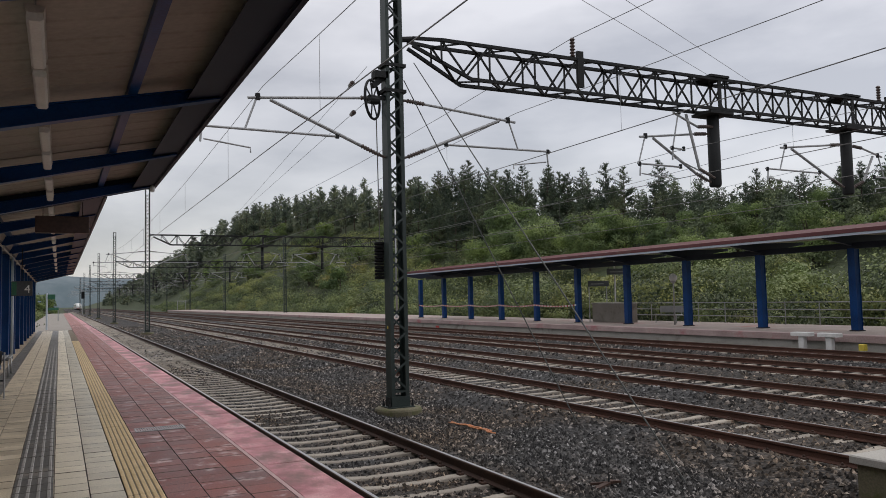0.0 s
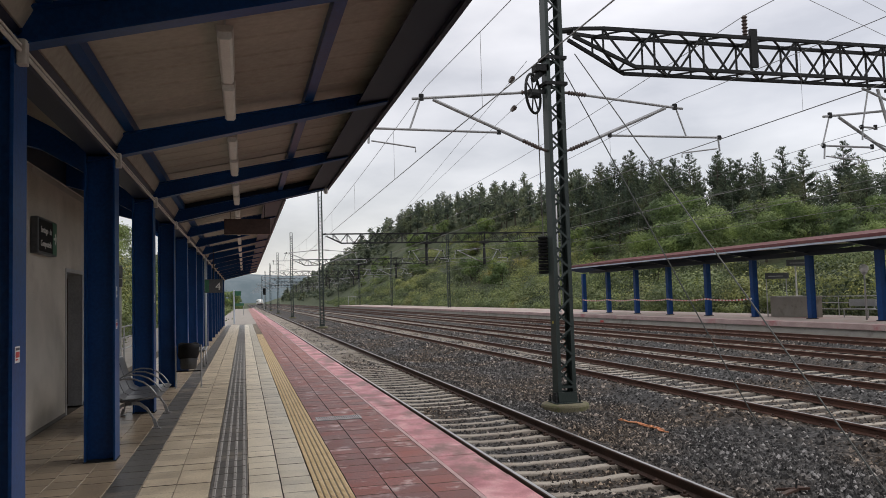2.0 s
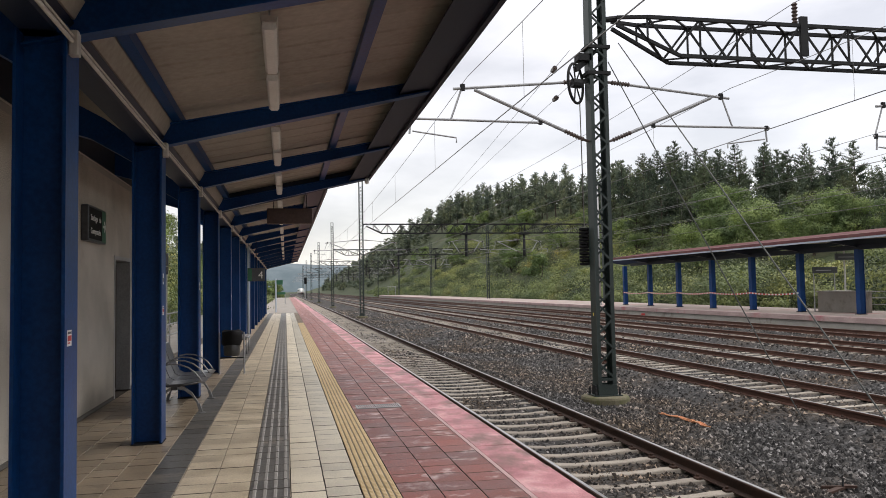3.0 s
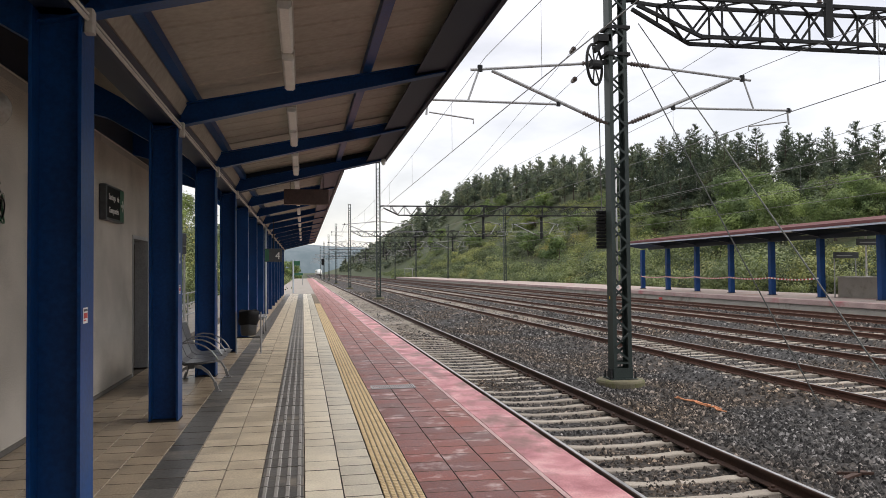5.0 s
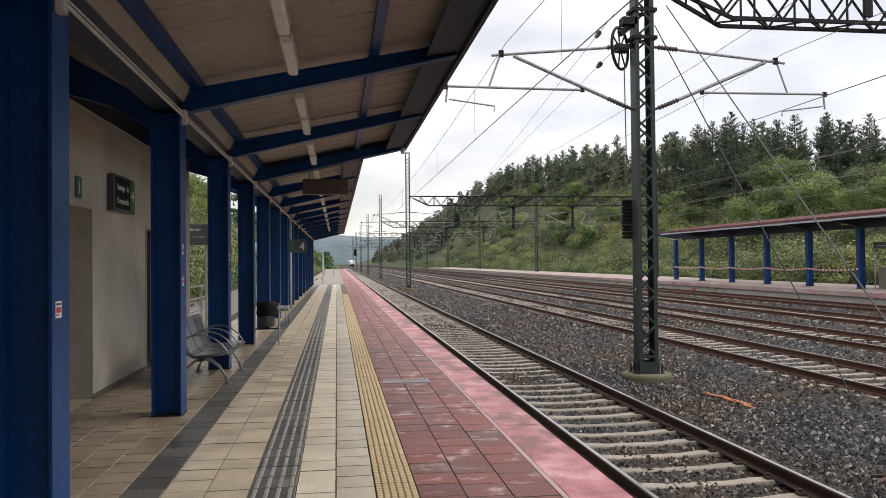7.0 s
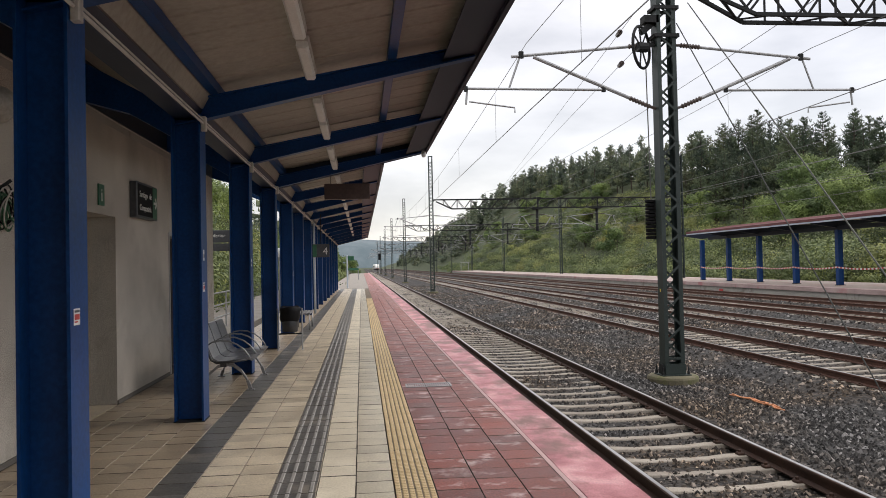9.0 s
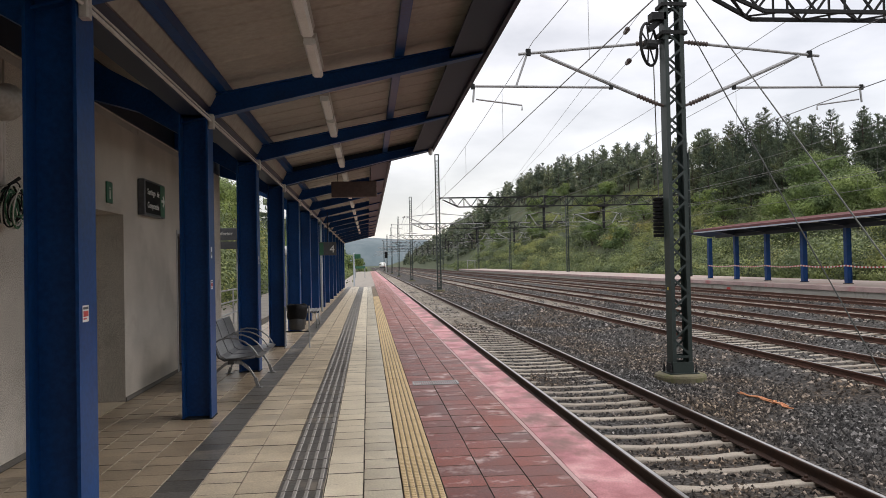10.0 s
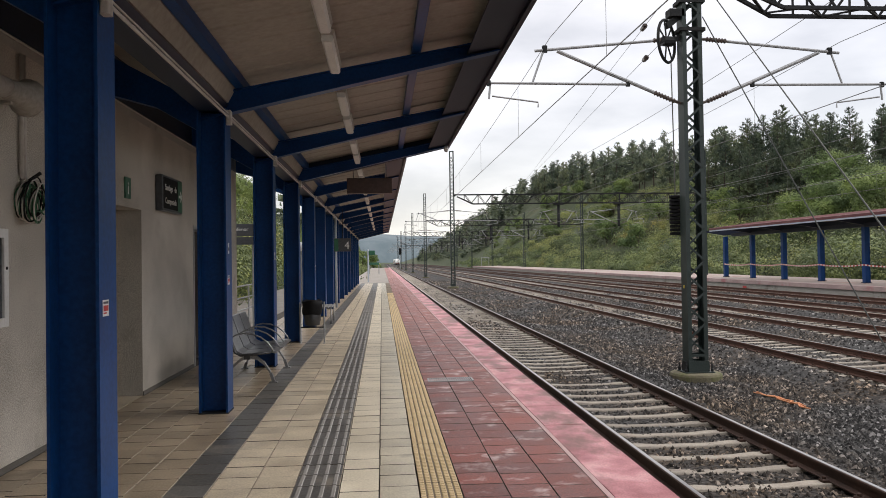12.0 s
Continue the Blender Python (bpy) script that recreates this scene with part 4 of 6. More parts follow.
def cantilever(px, y, side, reach, out=0.85, zt=6.02, zl=4.72, tip=5.78, reg=5.12, wire=4.62):
    """Hinged tubes carrying the wires: px is the post face, side -1 or 1."""
    c = thing("cantilever", (px, y, zl), "grey tubular catenary bracket with brown ribbed insulators", "bracket", "catenary brackets")
    X = lambda d: px + side * d
    up, dg, rg, iu = Mesh(), Mesh(), Mesh(), Mesh()
    up.tube([(X(0.55), y, zt - 0.04), (X(reach + 0.2), y, tip - 0.02)], 0.030, 8)
    dg.tube([(X(0.55), y, zl + 0.22), (X(reach - 0.25), y, tip - 0.02)], 0.038, 8)
    rg.tube([(X(1.05), y, reg - 0.02), (X(reach + out), y, reg)], 0.026, 8)
    arm = Mesh().tube([(X(reach + out - 0.1), y, reg), (X(reach + out - 0.07), y, reg - 0.32)], 0.022, 6).tube([(X(reach + out - 0.13), y, reg - 0.26), (X(reach + out - 1.05), y, wire + 0.12), (X(reach + out - 1.05), y, wire + 0.02)], 0.017, 6)
    strut = Mesh().tube([(X(reach + 0.02), y, tip), (X(reach + 0.26), y, reg)], 0.021, 6)
    insulator(iu, (X(0.12), y, zt), (X(0.55), y, zt - 0.035))
    il = insulator(Mesh(), (X(0.12), y, zl + 0.04), (X(0.55), y, zl + 0.22))
    iu.tube([(X(0.0), y, zt), (X(0.14), y, zt)], 0.03, 6)
    il.tube([(X(0.0), y, zl), (X(0.14), y, zl + 0.05)], 0.03, 6)
    part("clamp", Mesh().box(X(reach) - 0.05, X(reach) + 0.05, y - 0.03, y + 0.03, tip - 0.05, tip + 0.09, 0.01), dark_steel, c)
    part("clamp", Mesh().box(X(reach + out - 0.07) - 0.04, X(reach + out - 0.07) + 0.04, y - 0.03, y + 0.03, reg - 0.06, reg + 0.05, 0.01), dark_steel, c)
    part("clamp", Mesh().box(X(1.08) - 0.04, X(1.08) + 0.04, y - 0.03, y + 0.03, reg - 0.06, reg + 0.06, 0.01), dark_steel, c)
    part("top_tube", up, galv, c)
    part("diagonal_tube", dg, galv, c)
    part("registration_tube", rg, galv, c)
    part("steady_arm", arm, galv, c)
    part("strut", strut, galv, c)
    part("insulator", iu, insulator_brown, c, "brown ribbed insulator")
    part("insulator", il, insulator_brown, c, "brown ribbed insulator")
    return c


for i, y in enumerate(MASTS):
    lattice_mast(MAST_X, y, i == 0)
    portal_beam(y, i == 0)
    for x in (15.8, 21.3):
        drop_post(x, y, 0.165 if i == 0 else 0.13)
    if i:
        lattice_mast(29.2, y, False)
    cantilever(MAST_X - 0.21, y - 0.02, -1, 2.76, 1.2)
    cantilever(MAST_X + 0.21, y - 0.02, 1, 2.73, 1.18)
    if i:
        cantilever(15.65, y, -1, 1.35)
        cantilever(15.95, y, 1, 1.35)
    else:
        cantilever(15.64, y, -1, 2.25, 0.3, 5.95, 4.62, 5.72, 5.0, 4.55)
        cantilever(15.64, y - 0.14, -1, 1.2, 0.35, 6.12, 4.72, 6.42, 5.45, 4.75)
    cantilever(21.12, y, -1, 2.5)
    cantilever(21.48, y, 1, 1.3)


def wire(label, points, r=0.011, name="overhead_wire", mat=wire_metal):
    m = Mesh().tube(points, r, 5, cap=False)
    return solid(name, m, mat, label, "wire", "overhead wires")


def sag(a, b, drop, n=14):
    a, b = Vector(a), Vector(b)
    return [a.lerp(b, k / n) - Vector((0, 0, 4 * drop * (k / n) * (1 - k / n))) for k in range(n + 1)]


STOPS = [-38] + MASTS
# for each track: x at the first mast, contact and messenger heights there, and the messenger's droop
LINES = [(3.40, 4.66, 6.04, 0.55), (9.45, 4.80, 6.0, 0.45), (14.25, 4.62, 5.36, 0.30), (18.6, 4.64, 5.9, 0.5), (22.9, 4.64, 5.9, 0.5)]
for track, (x0, zc, zm, droop) in zip(TRACKS, LINES):
    x = [x0 if k < 2 else track + (0.12 if k % 2 else -0.12) for k in range(len(STOPS))]
    c = thing("catenary_line", (x0, 15.1, zm), "thin dark catenary wires with droppers above the track", "wire", "overhead wires")
    con, mes, dro = Mesh(), Mesh(), Mesh()
    line_c, line_m = [], []
    for k in range(len(STOPS) - 1):
        a, b = STOPS[k], STOPS[k + 1]
        pc = [(x[k], a, zc), (x[k + 1], b, zc)]
        pm = sag((x[k], a, zm), (x[k + 1], b, zm), droop)
        line_c += pc if not k else pc[1:]
        line_m += pm if not k else pm[1:]
        for q in pm[1:-1:2]:
            t = (q.y - a) / (b - a)
            dro.tube([q, (x[k] + (x[k + 1] - x[k]) * t, q.y, zc)], 0.004, 4, cap=False)
    con.tube(line_c, 0.0095, 5, cap=False)
    mes.tube(line_m, 0.007, 5, cap=False)
    part("contact_wire", con, wire_metal, c)
    part("messenger_wire", mes, wire_metal, c)
    part("dropper", dro, wire_metal, c, "thin upright droppers", kind="stuff")


def pulley():
    """Spoked tensioning wheel on the mast, with its counterweights."""
    x, y, z = 5.74, 15.0, 5.95
    c = thing("cable_tensioner", (x, y, z), "dark spoked cable tensioning wheel beside the mast", "wheel")
    rim = Mesh()
    at = lambda a, r: (x + r * math.cos(a) * math.cos(0.82), y + r * math.cos(a) * math.sin(0.82), z + r * math.sin(a))
    rim.tube([at(2 * math.pi * k / 28, 0.42) for k in range(29)], 0.03, 6, cap=False)
    part("rim", rim, dark_steel, c)
    for k in range(7):
        part("spoke", Mesh().tube([at(2 * math.pi * k / 7, 0.07), at(2 * math.pi * k / 7, 0.41)], 0.017, 5), dark_steel, c)
    part("hub", Mesh().tube([(x - 0.09, y - 0.02, z), (x + 0.12, y + 0.02, z)], 0.10, 10), dark_steel, c)
    part("bracket", Mesh().beam((x, y, z + 0.3), (6.05, 15.1, z + 0.55), 0.08, 0.12).beam((x, y, z), (6.05, 15.1, z + 0.1), 0.08, 0.1).box(5.8, 6.1, 14.95, 15.2, 6.45, 6.6), dark_steel, c)
    w = thing("counterweight_stack", (6.02, 15.42, 2.2), "stack of dark round counterweights hanging beside the mast", "counterweight")
    for k in range(11):
        part("weight", Mesh().lathe(6.02, 15.42, [(0.10, 2.08 + k * 0.075), (0.125, 2.09 + k * 0.075), (0.125, 2.135 + k * 0.075), (0.10, 2.145 + k * 0.075)], 12), black_plastic, w)
    part("rod", Mesh().tube([(6.02, 15.42, 2.9), (5.9, 15.2, 5.6)], 0.012, 5), wire_metal, w)


pulley()
wire("steel guy wire anchoring the mast to the ground", [(6.49, 15.0, 6.45), (8.42, 11.56, -0.86)], 0.012, "guy_wire", guy_steel)
wire("steel guy wire anchoring the girder end to the ground", [(6.74, 15.0, 6.87), (7.0, 7.32, -0.86)], 0.012, "guy_wire", guy_steel)
wire("feeder cable on the girder insulator", sag((11.15, -38, 8.05), (11.15, 15.1, 8.05), 0.45) + sag((11.15, 15.1, 8.05), (11.15, 68, 8.05), 0.72)[1:] + sag((11.15, 68, 8.05), (11.15, 111, 8.05), 0.7)[1:], 0.009)
for x in (15.83, 17.4):
    wire("slack cable crossing from the girder over the platform", [(x, 15.1, 7.56), (x - 32, 0.0, 7.5)], 0.006)
for x in (11.15, 23.0):
    s = thing("post_insulator", (x, 15.1, 7.4), "dark ribbed post insulator standing on the girder", "insulator", "girder insulators")
    part("stem", insulator(Mesh(), (x, 15.1, 7.55), (x, 15.1, 8.05), 0.075, 6), insulator_brown, s)
    part("bracket", Mesh().box(x - 0.09, x + 0.09, 14.78, 14.86, 6.72, 7.62), dark_steel, s)

for k, (z, ex, ez) in enumerate(((6.69, 11.0, 6.33), (5.95, 11.77, 7.48))):
    t = thing("tension_wire", (5.7, 15, z), "thin tensioned wire with dark strain insulators leading to the wheel", "wire", "overhead wires")
    a, b = Vector((5.66, 15.1, z)), Vector((ex, 68, ez))
    part("wire", Mesh().tube([a, b], 0.006, 5, cap=False), wire_metal, t)
    for d in (1.2,):
        p, q = a + (b - a).normalized() * d, a + (b - a).normalized() * (d + 0.42)
        part("strain_insulator", Mesh().tube([p, p.lerp(q, 0.3), p.lerp(q, 0.7), q], 0.02, 8, 0.02).tube([p.lerp(q, 0.2), p.lerp(q, 0.8)], 0.06, 8, 0.05), insulator_brown, t)


# ---- vegetation ----
def leaf_cloud(seed, centres, radii, count, size, flat=0.8):
    """Small leaf sprays scattered in the shells of lobes; returns vertices and faces."""
    g = np.random.default_rng(seed)
    centres, radii = np.array(centres, float), np.array(radii, float)
    w = radii ** 2 / (radii ** 2).sum()
    k = g.choice(len(radii), count, p=w)
    d = g.normal(0, 1, (count, 3))
    d /= np.linalg.norm(d, axis=1)[:, None]
    d[:, 2] = np.where(d[:, 2] < -0.6, -d[:, 2] * 0.6, d[:, 2])
    r = radii[k] * g.uniform(0.62, 1.06, count) ** 0.7 * (1 + 0.22 * np.sin(7 * d[:, 0] + 5 * d[:, 1]) * np.cos(6 * d[:, 2]))
    p = centres[k] + d * r[:, None] * np.array([1, 1, flat])
    n = d + g.normal(0, 0.3, (count, 3)) + np.array([0, 0, 0.1])
    n /= np.linalg.norm(n, axis=1)[:, None]
    u = np.cross(n, g.normal(0, 1, (count, 3)))
    u /= np.linalg.norm(u, axis=1)[:, None]
    v = np.cross(n, u)
    s = g.uniform(0.55, 1.25, count)[:, None] * size
    a = np.stack([p + u * s, p - u * s * 0.6 + v * s * 0.6, p - u * s * 0.7 - v * s * 0.55 + n * s * 0.15], 1)
    return a.reshape(-1, 3), np.arange(count * 3).reshape(-1, 3)


def leaf_mesh(name, verts, faces, mat):
    me = bpy.data.meshes.new(name)
    me.from_pydata(verts.tolist(), [], faces.tolist())
    me.materials.append(mat)
    return me


def pine(seed, h, sprays=10, long=0.72, wide=0.14, needles=None):
    """A ragged dark pine: tapered trunk, whorled limbs, needle sprays along each limb."""
    g = np.random.default_rng(seed)
    t = thing("pine_tree", (0, 0, 0), "tall dark green pine tree on the hillside", "tree", "pines on the hill")
    lean = g.normal(0, 0.012, 2)
    at = lambda z: np.array([lean[0] * z + 0.08 * math.sin(z * 0.5 + seed), lean[1] * z, z])
    part("trunk", Mesh().tube([at(h * k / 8) for k in range(9)], 0.17, 7, 0.03), bark, t)
    limbs, pts, dirs, big = Mesh(), [], [], []
    z = h * g.uniform(0.16, 0.3)
    while z < h * 0.985:
        rel = (z / h - 0.15) / 0.85
        for a in g.uniform(0, 6.28, g.integers(3, 6)):
            ln = h * 0.215 * (1 - max(rel, 0) ** 1.7) ** 0.85 * (0.6 + 0.4 * min(1.0, max(rel, 0) * 4)) * g.uniform(0.4, 1.2) + 0.12
            b, e = at(z), at(z) + np.array([math.cos(a) * ln, math.sin(a) * ln, ln * (0.15 + 0.5 * rel)])
            if ln > 1.0:
                limbs.tube([b, (b + e) / 2 + (0, 0, -0.05 * ln), e], 0.05, 3, 0.012, cap=False)
            for q in np.linspace(0.35, 1.0, max(2, int(ln / 0.34))):
                pts.append(b + (e - b) * q)
                dirs.append((e - b) / ln)
                big.append(0.5 + 0.5 * min(1.0, 1.8 * (1 - z / h)))
        z += h * g.uniform(0.034, 0.058)
    part("limb", limbs, bark, t, kind="stuff")
    pts, dirs = np.repeat(np.array(pts), sprays, 0), np.repeat(np.array(dirs), sprays, 0)
    n = len(pts)
    d = dirs * 0.5 + g.normal(0, 0.6, (n, 3)) + np.array([0, 0, 0.35])
    d /= np.linalg.norm(d, axis=1)[:, None]
    s = np.cross(d, g.normal(0, 1, (n, 3)))
    s /= np.linalg.norm(s, axis=1)[:, None]
    pts = pts + g.normal(0, 0.14, (n, 3)) * np.repeat(np.array(big), sprays)[:, None]
    ln = g.uniform(0.3, long, (n, 1)) * np.repeat(np.array(big), sprays)[:, None]
    quad = np.stack([pts + s * ln * wide - d * ln * 0.2, pts + d * ln, pts - s * ln * wide - d * ln * 0.2], 1)
    ob = new("crown", leaf_mesh("crown", quad.reshape(-1, 3), np.arange(n * 3).reshape(-1, 3), needles or pine_leaf))
    ob.parent = t
    return t


def broadleaf(seed, h, leaves=10000, size=0.095):
    """A rounded broadleaf tree with several lobes of leaves over forking limbs."""
    g = np.random.default_rng(seed)
    t = thing("broadleaf_tree", (0, 0, 0), "bushy light green broadleaf tree on the slope", "tree", "broadleaf trees on the hill")
    lobes, rad, limbs = [], [], Mesh()
    for k in range(10):
        a, q = g.uniform(0, 6.28), g.uniform(0.0, 0.42) * h
        c = np.array([math.cos(a) * q, math.sin(a) * q, h * g.uniform(0.28, 0.80) - q * 0.25])
        lobes.append(c)
        rad.append(h * g.uniform(0.14, 0.25))
        limbs.tube([(0, 0, h * 0.12), (c[0] * 0.4, c[1] * 0.4, c[2] * 0.6), tuple(c)], 0.09, 5, 0.02, cap=False)
    part("trunk", Mesh().tube([(0, 0, -0.3), (0.05, 0, h * 0.15), (0.0, 0.06, h * 0.5)], 0.16, 7, 0.06), bark, t)
    part("limb", limbs, bark, t, kind="stuff")
    v, f = leaf_cloud(seed, lobes, rad, leaves, size)
    ob = new("crown", leaf_mesh("crown", v, f, broad_leaf))
    ob.parent = t
    return t


def plant(proto, places):
    """Puts the model at the first place and copies at the others."""
    for k, (x, y, s, a, dz) in enumerate(places):
        m = Matrix.Translation((x, y, land(x, y) + dz)) @ Matrix.Rotation(a, 4, "Z")
        if k == 0:
            proto.matrix_basis, ob = m, proto
        else:
            ob = copy_thing(proto, m)
        ob.scale = (s, s, s * 1.0)


g = random.Random(11)
spots = []
y = 8.0
while y < 440:
    gap = 3.2 if y < 150 else 4.6 if y < 260 else 7.0
    for row in range(3):
        x = 71 + row * 6.5 + g.uniform(-3.2, 3.2)
        if g.random() < 0.86:
            spots.append((x, y + g.uniform(-gap, gap) * 0.6, g.uniform(0.55, 1.2) * (0.66 if y < 92 else 1.0 if y < 220 else 1.05), g.uniform(0, 6.28), -0.2))
    y += gap
for k in range(26):
    spots.append((g.uniform(57, 70), g.uniform(106, 142), g.uniform(0.8, 1.15), g.uniform(0, 6.28), -0.2))
g.shuffle(spots)
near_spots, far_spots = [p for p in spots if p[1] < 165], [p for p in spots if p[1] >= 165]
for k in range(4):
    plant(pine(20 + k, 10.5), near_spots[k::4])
# pines beyond 165 m take the leaf colour paled for haze
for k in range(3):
    plant(pine(30 + k, 10.0, 4, 1.1, 0.22, gum_haze_leaf), far_spots[k::3])
spots = []
for k in range(64):
    y = 25 + 330 * g.random() ** 1.5
    spots.append((g.uniform(44, 72), y, g.uniform(0.6, 1.15), g.uniform(0, 6.28), -0.4))
spots += [(57, 91, 1.75, 1.0, -0.8), (61, 99, 1.9, 2.0, -0.8), (56, 83, 1.5, 3.0, -0.7), (53, 94, 1.3, 4.4, -0.6), (66, 108, 1.5, 4.0, -0.5), (60, 76, 1.35, 5.0, -0.5), (61, 66, 1.3, 0.5, -0.5),
          (62, 57, 1.2, 0.9, -0.5), (-16, 95, 0.9, 1.0, -0.3), (-13, 120, 0.9, 2.0, -0.3), (-10, 140, 0.8, 3.0, -0.3), (-20, 60, 0.9, 2.0, -0.3),
          (-10, 34, 0.9, 0.3, -0.3), (-11, 42, 1.0, 1.9, -0.3), (-9.5, 50, 0.8, 2.6, -0.3), (-10, 60, 0.85, 3.3, -0.3), (-6.5, 72, 0.7, 0.3, -0.3), (-8, 84, 0.85, 1.3, -0.3), (-6, 97, 0.75, 2.1, -0.3), (-8.5, 110, 1.0, 2.8, -0.3), (-6, 128, 0.8, 4.1, -0.3), (-7, 150, 0.9, 5.1, -0.3), (-5, 175, 0.8, 0.8, -0.3),
          (-8, 225, 1.25, 0.4, -0.3), (-6, 236, 1.1, 1.4, -0.3), (-4.2, 250, 1.2, 2.4, -0.3), (-3, 268, 1.0, 3.4, -0.3), (-9, 210, 1.3, 4.4, -0.3)]
g.shuffle(spots)
near_spots, far_spots = [p for p in spots if p[1] < 125], [p for p in spots if p[1] >= 125]
for k in range(4):
    plant(broadleaf(40 + k, 6.0), near_spots[k::4])
for k in range(3):
    plant(broadleaf(50 + k, 6.0, 2200, 0.2), far_spots[k::3])


def scrub(name, label, count, area, seed, size=(0.9, 2.4), leaves=260, leaf=0.17, skew=1.4, mat=None):
    """Dense low bushes, too many to count."""
    q = random.Random(seed)
    vs, fs, n = [], [], 0
    x0, x1, y0, y1 = area
    for k in range(count):
        x, y = q.uniform(x0, x1), y0 + (y1 - y0) * q.random() ** skew
        r = q.uniform(*size)
        cs = [(x + q.uniform(-0.8, 0.8) * r, y + q.uniform(-0.8, 0.8) * r, 0) for _ in range(3)]
        cs = [(a, b, land(a, b) + r * q.uniform(0.35, 0.85)) for a, b, _ in cs]
        v, f = leaf_cloud(seed * 1000 + k, cs, [r * q.uniform(0.6, 1.0) for _ in cs], leaves, leaf)
        vs.append(v)
        fs.append(f + n)
        n += len(v)
    me = leaf_mesh(name, np.concatenate(vs), np.concatenate(fs), mat or scrub_leaf)
    return tagged(new(name, me), label, "bushes", kind="stuff")


def far_woods():
    """Woods far down the valley: ragged conical crowns, too many to count."""
    q = np.random.default_rng(77)
    vs, n = [], 0
    for k in range(420):
        x, y = q.uniform(36, 110), 330 + 520 * q.random()
        if q.random() < 0.25:
            x, y = q.uniform(-70, -14), 130 + 400 * q.random()
        h = q.uniform(7, 13)
        a, t = q.uniform(0, 6.28, 130), q.uniform(0.08, 1, 130)
        r = h * 0.22 * (1 - t) ** 0.7 * q.uniform(0.5, 1.15, 130) + 0.2
        p = np.stack([x + r * np.cos(a), y + r * np.sin(a), land(x, y) + t * h], -1)
        d = q.normal(0, 0.75, (130, 3, 3)) * np.array([1, 1, 0.7])
        vs.append((p[:, None] + d).reshape(-1, 3))
    v = np.concatenate(vs)
    me = leaf_mesh("far_woods", v, np.arange(len(v)).reshape(-1, 3), gum_haze_leaf)
    tagged(new("far_woods", me), "grey-green woods far down the valley, haze put into the leaf colour", "woods", kind="stuff")


far_woods()


def pine_thicket():
    """Young pines packed between the tall ones: tapered crowns, too many to count."""
    q = random.Random(31)
    vs = []
    for k in range(170):
        x, y, h = q.uniform(60, 90), q.uniform(3, 118), q.uniform(4.2, 7.6)
        z = land(x, y)
        cs = [(x + q.uniform(-0.3, 0.3), y + q.uniform(-0.3, 0.3), z + h * f) for f in (0.22, 0.40, 0.56, 0.71, 0.84, 0.94)]
        v, _ = leaf_cloud(9000 + k, cs, [h * r * q.uniform(0.85, 1.15) for r in (0.22, 0.21, 0.18, 0.14, 0.10, 0.06)], 620, 0.2, 0.9)
        vs.append(v)
    v = np.concatenate(vs)
    tagged(new("pine_thicket", leaf_mesh("pine_thicket", v, np.arange(len(v)).reshape(-1, 3), pine_leaf)), "dense dark young pines filling the wooded hilltop", "trees", kind="stuff")


pine_thicket()
scrub("hillside_scrub", "dense green scrub and bushes covering the railway hillside", 200, (34, 74, 5, 290), 5, (1.3, 3.2), 1050, 0.145)
scrub("hillside_dark_scrub", "dark green bushes scattered over the railway hillside, shade painted into the leaf colour", 130, (34.5, 72, 5, 270), 25, (1.2, 3.0), 1050, 0.145, 1.4, scrub_shade_tint)
scrub("hillside_pale_scrub", "pale yellow-green bushes scattered over the railway hillside, lit tone painted into the leaf colour", 120, (34.5, 68, 5, 250), 35, (1.1, 2.8), 1050, 0.14, 1.4, scrub_lit_tint)
scrub("trackside_scrub", "green bushes along the foot of the hill", 110, (31.8, 36, 70, 330), 12, (0.7, 1.8), 380, 0.14, 1.2)
scrub("bank_scrub", "dense green bushes along the bank behind the opposite platform", 120, (33.2, 40, 5, 140), 6, (0.8, 1.9), 480, 0.12)
scrub("bank_dark_scrub", "dark green bushes along the bank behind the opposite platform, shade painted into the leaf colour", 75, (33.4, 41, 5, 150), 26, (0.9, 2.0), 480, 0.12, 1.4, scrub_shade_tint)
scrub("platform_end_scrub", "green bushes beside the far end of the platform", 90, (-10, -3.6, 62, 185), 9, (0.8, 1.7), 300, 0.13, 1.0)
scrub("left_bank_scrub", "dense green bushes on the bank behind the station", 190, (-26, -7.6, 14, 130), 7, (0.9, 2.2), 420, 0.125)
scrub("left_bank_pale_scrub", "pale yellow-green bushes on the bank behind the station, lit tone painted into the leaf colour", 50, (-18, -7.6, 20, 100), 27, (0.8, 1.8), 420, 0.11, 1.3, scrub_lit_tint)
scrub("stair_side_scrub", "tall green bushes beside the underpass stairs", 120, (-10.5, -7.2, 22, 78), 15, (0.8, 1.9), 520, 0.10, 1.2)


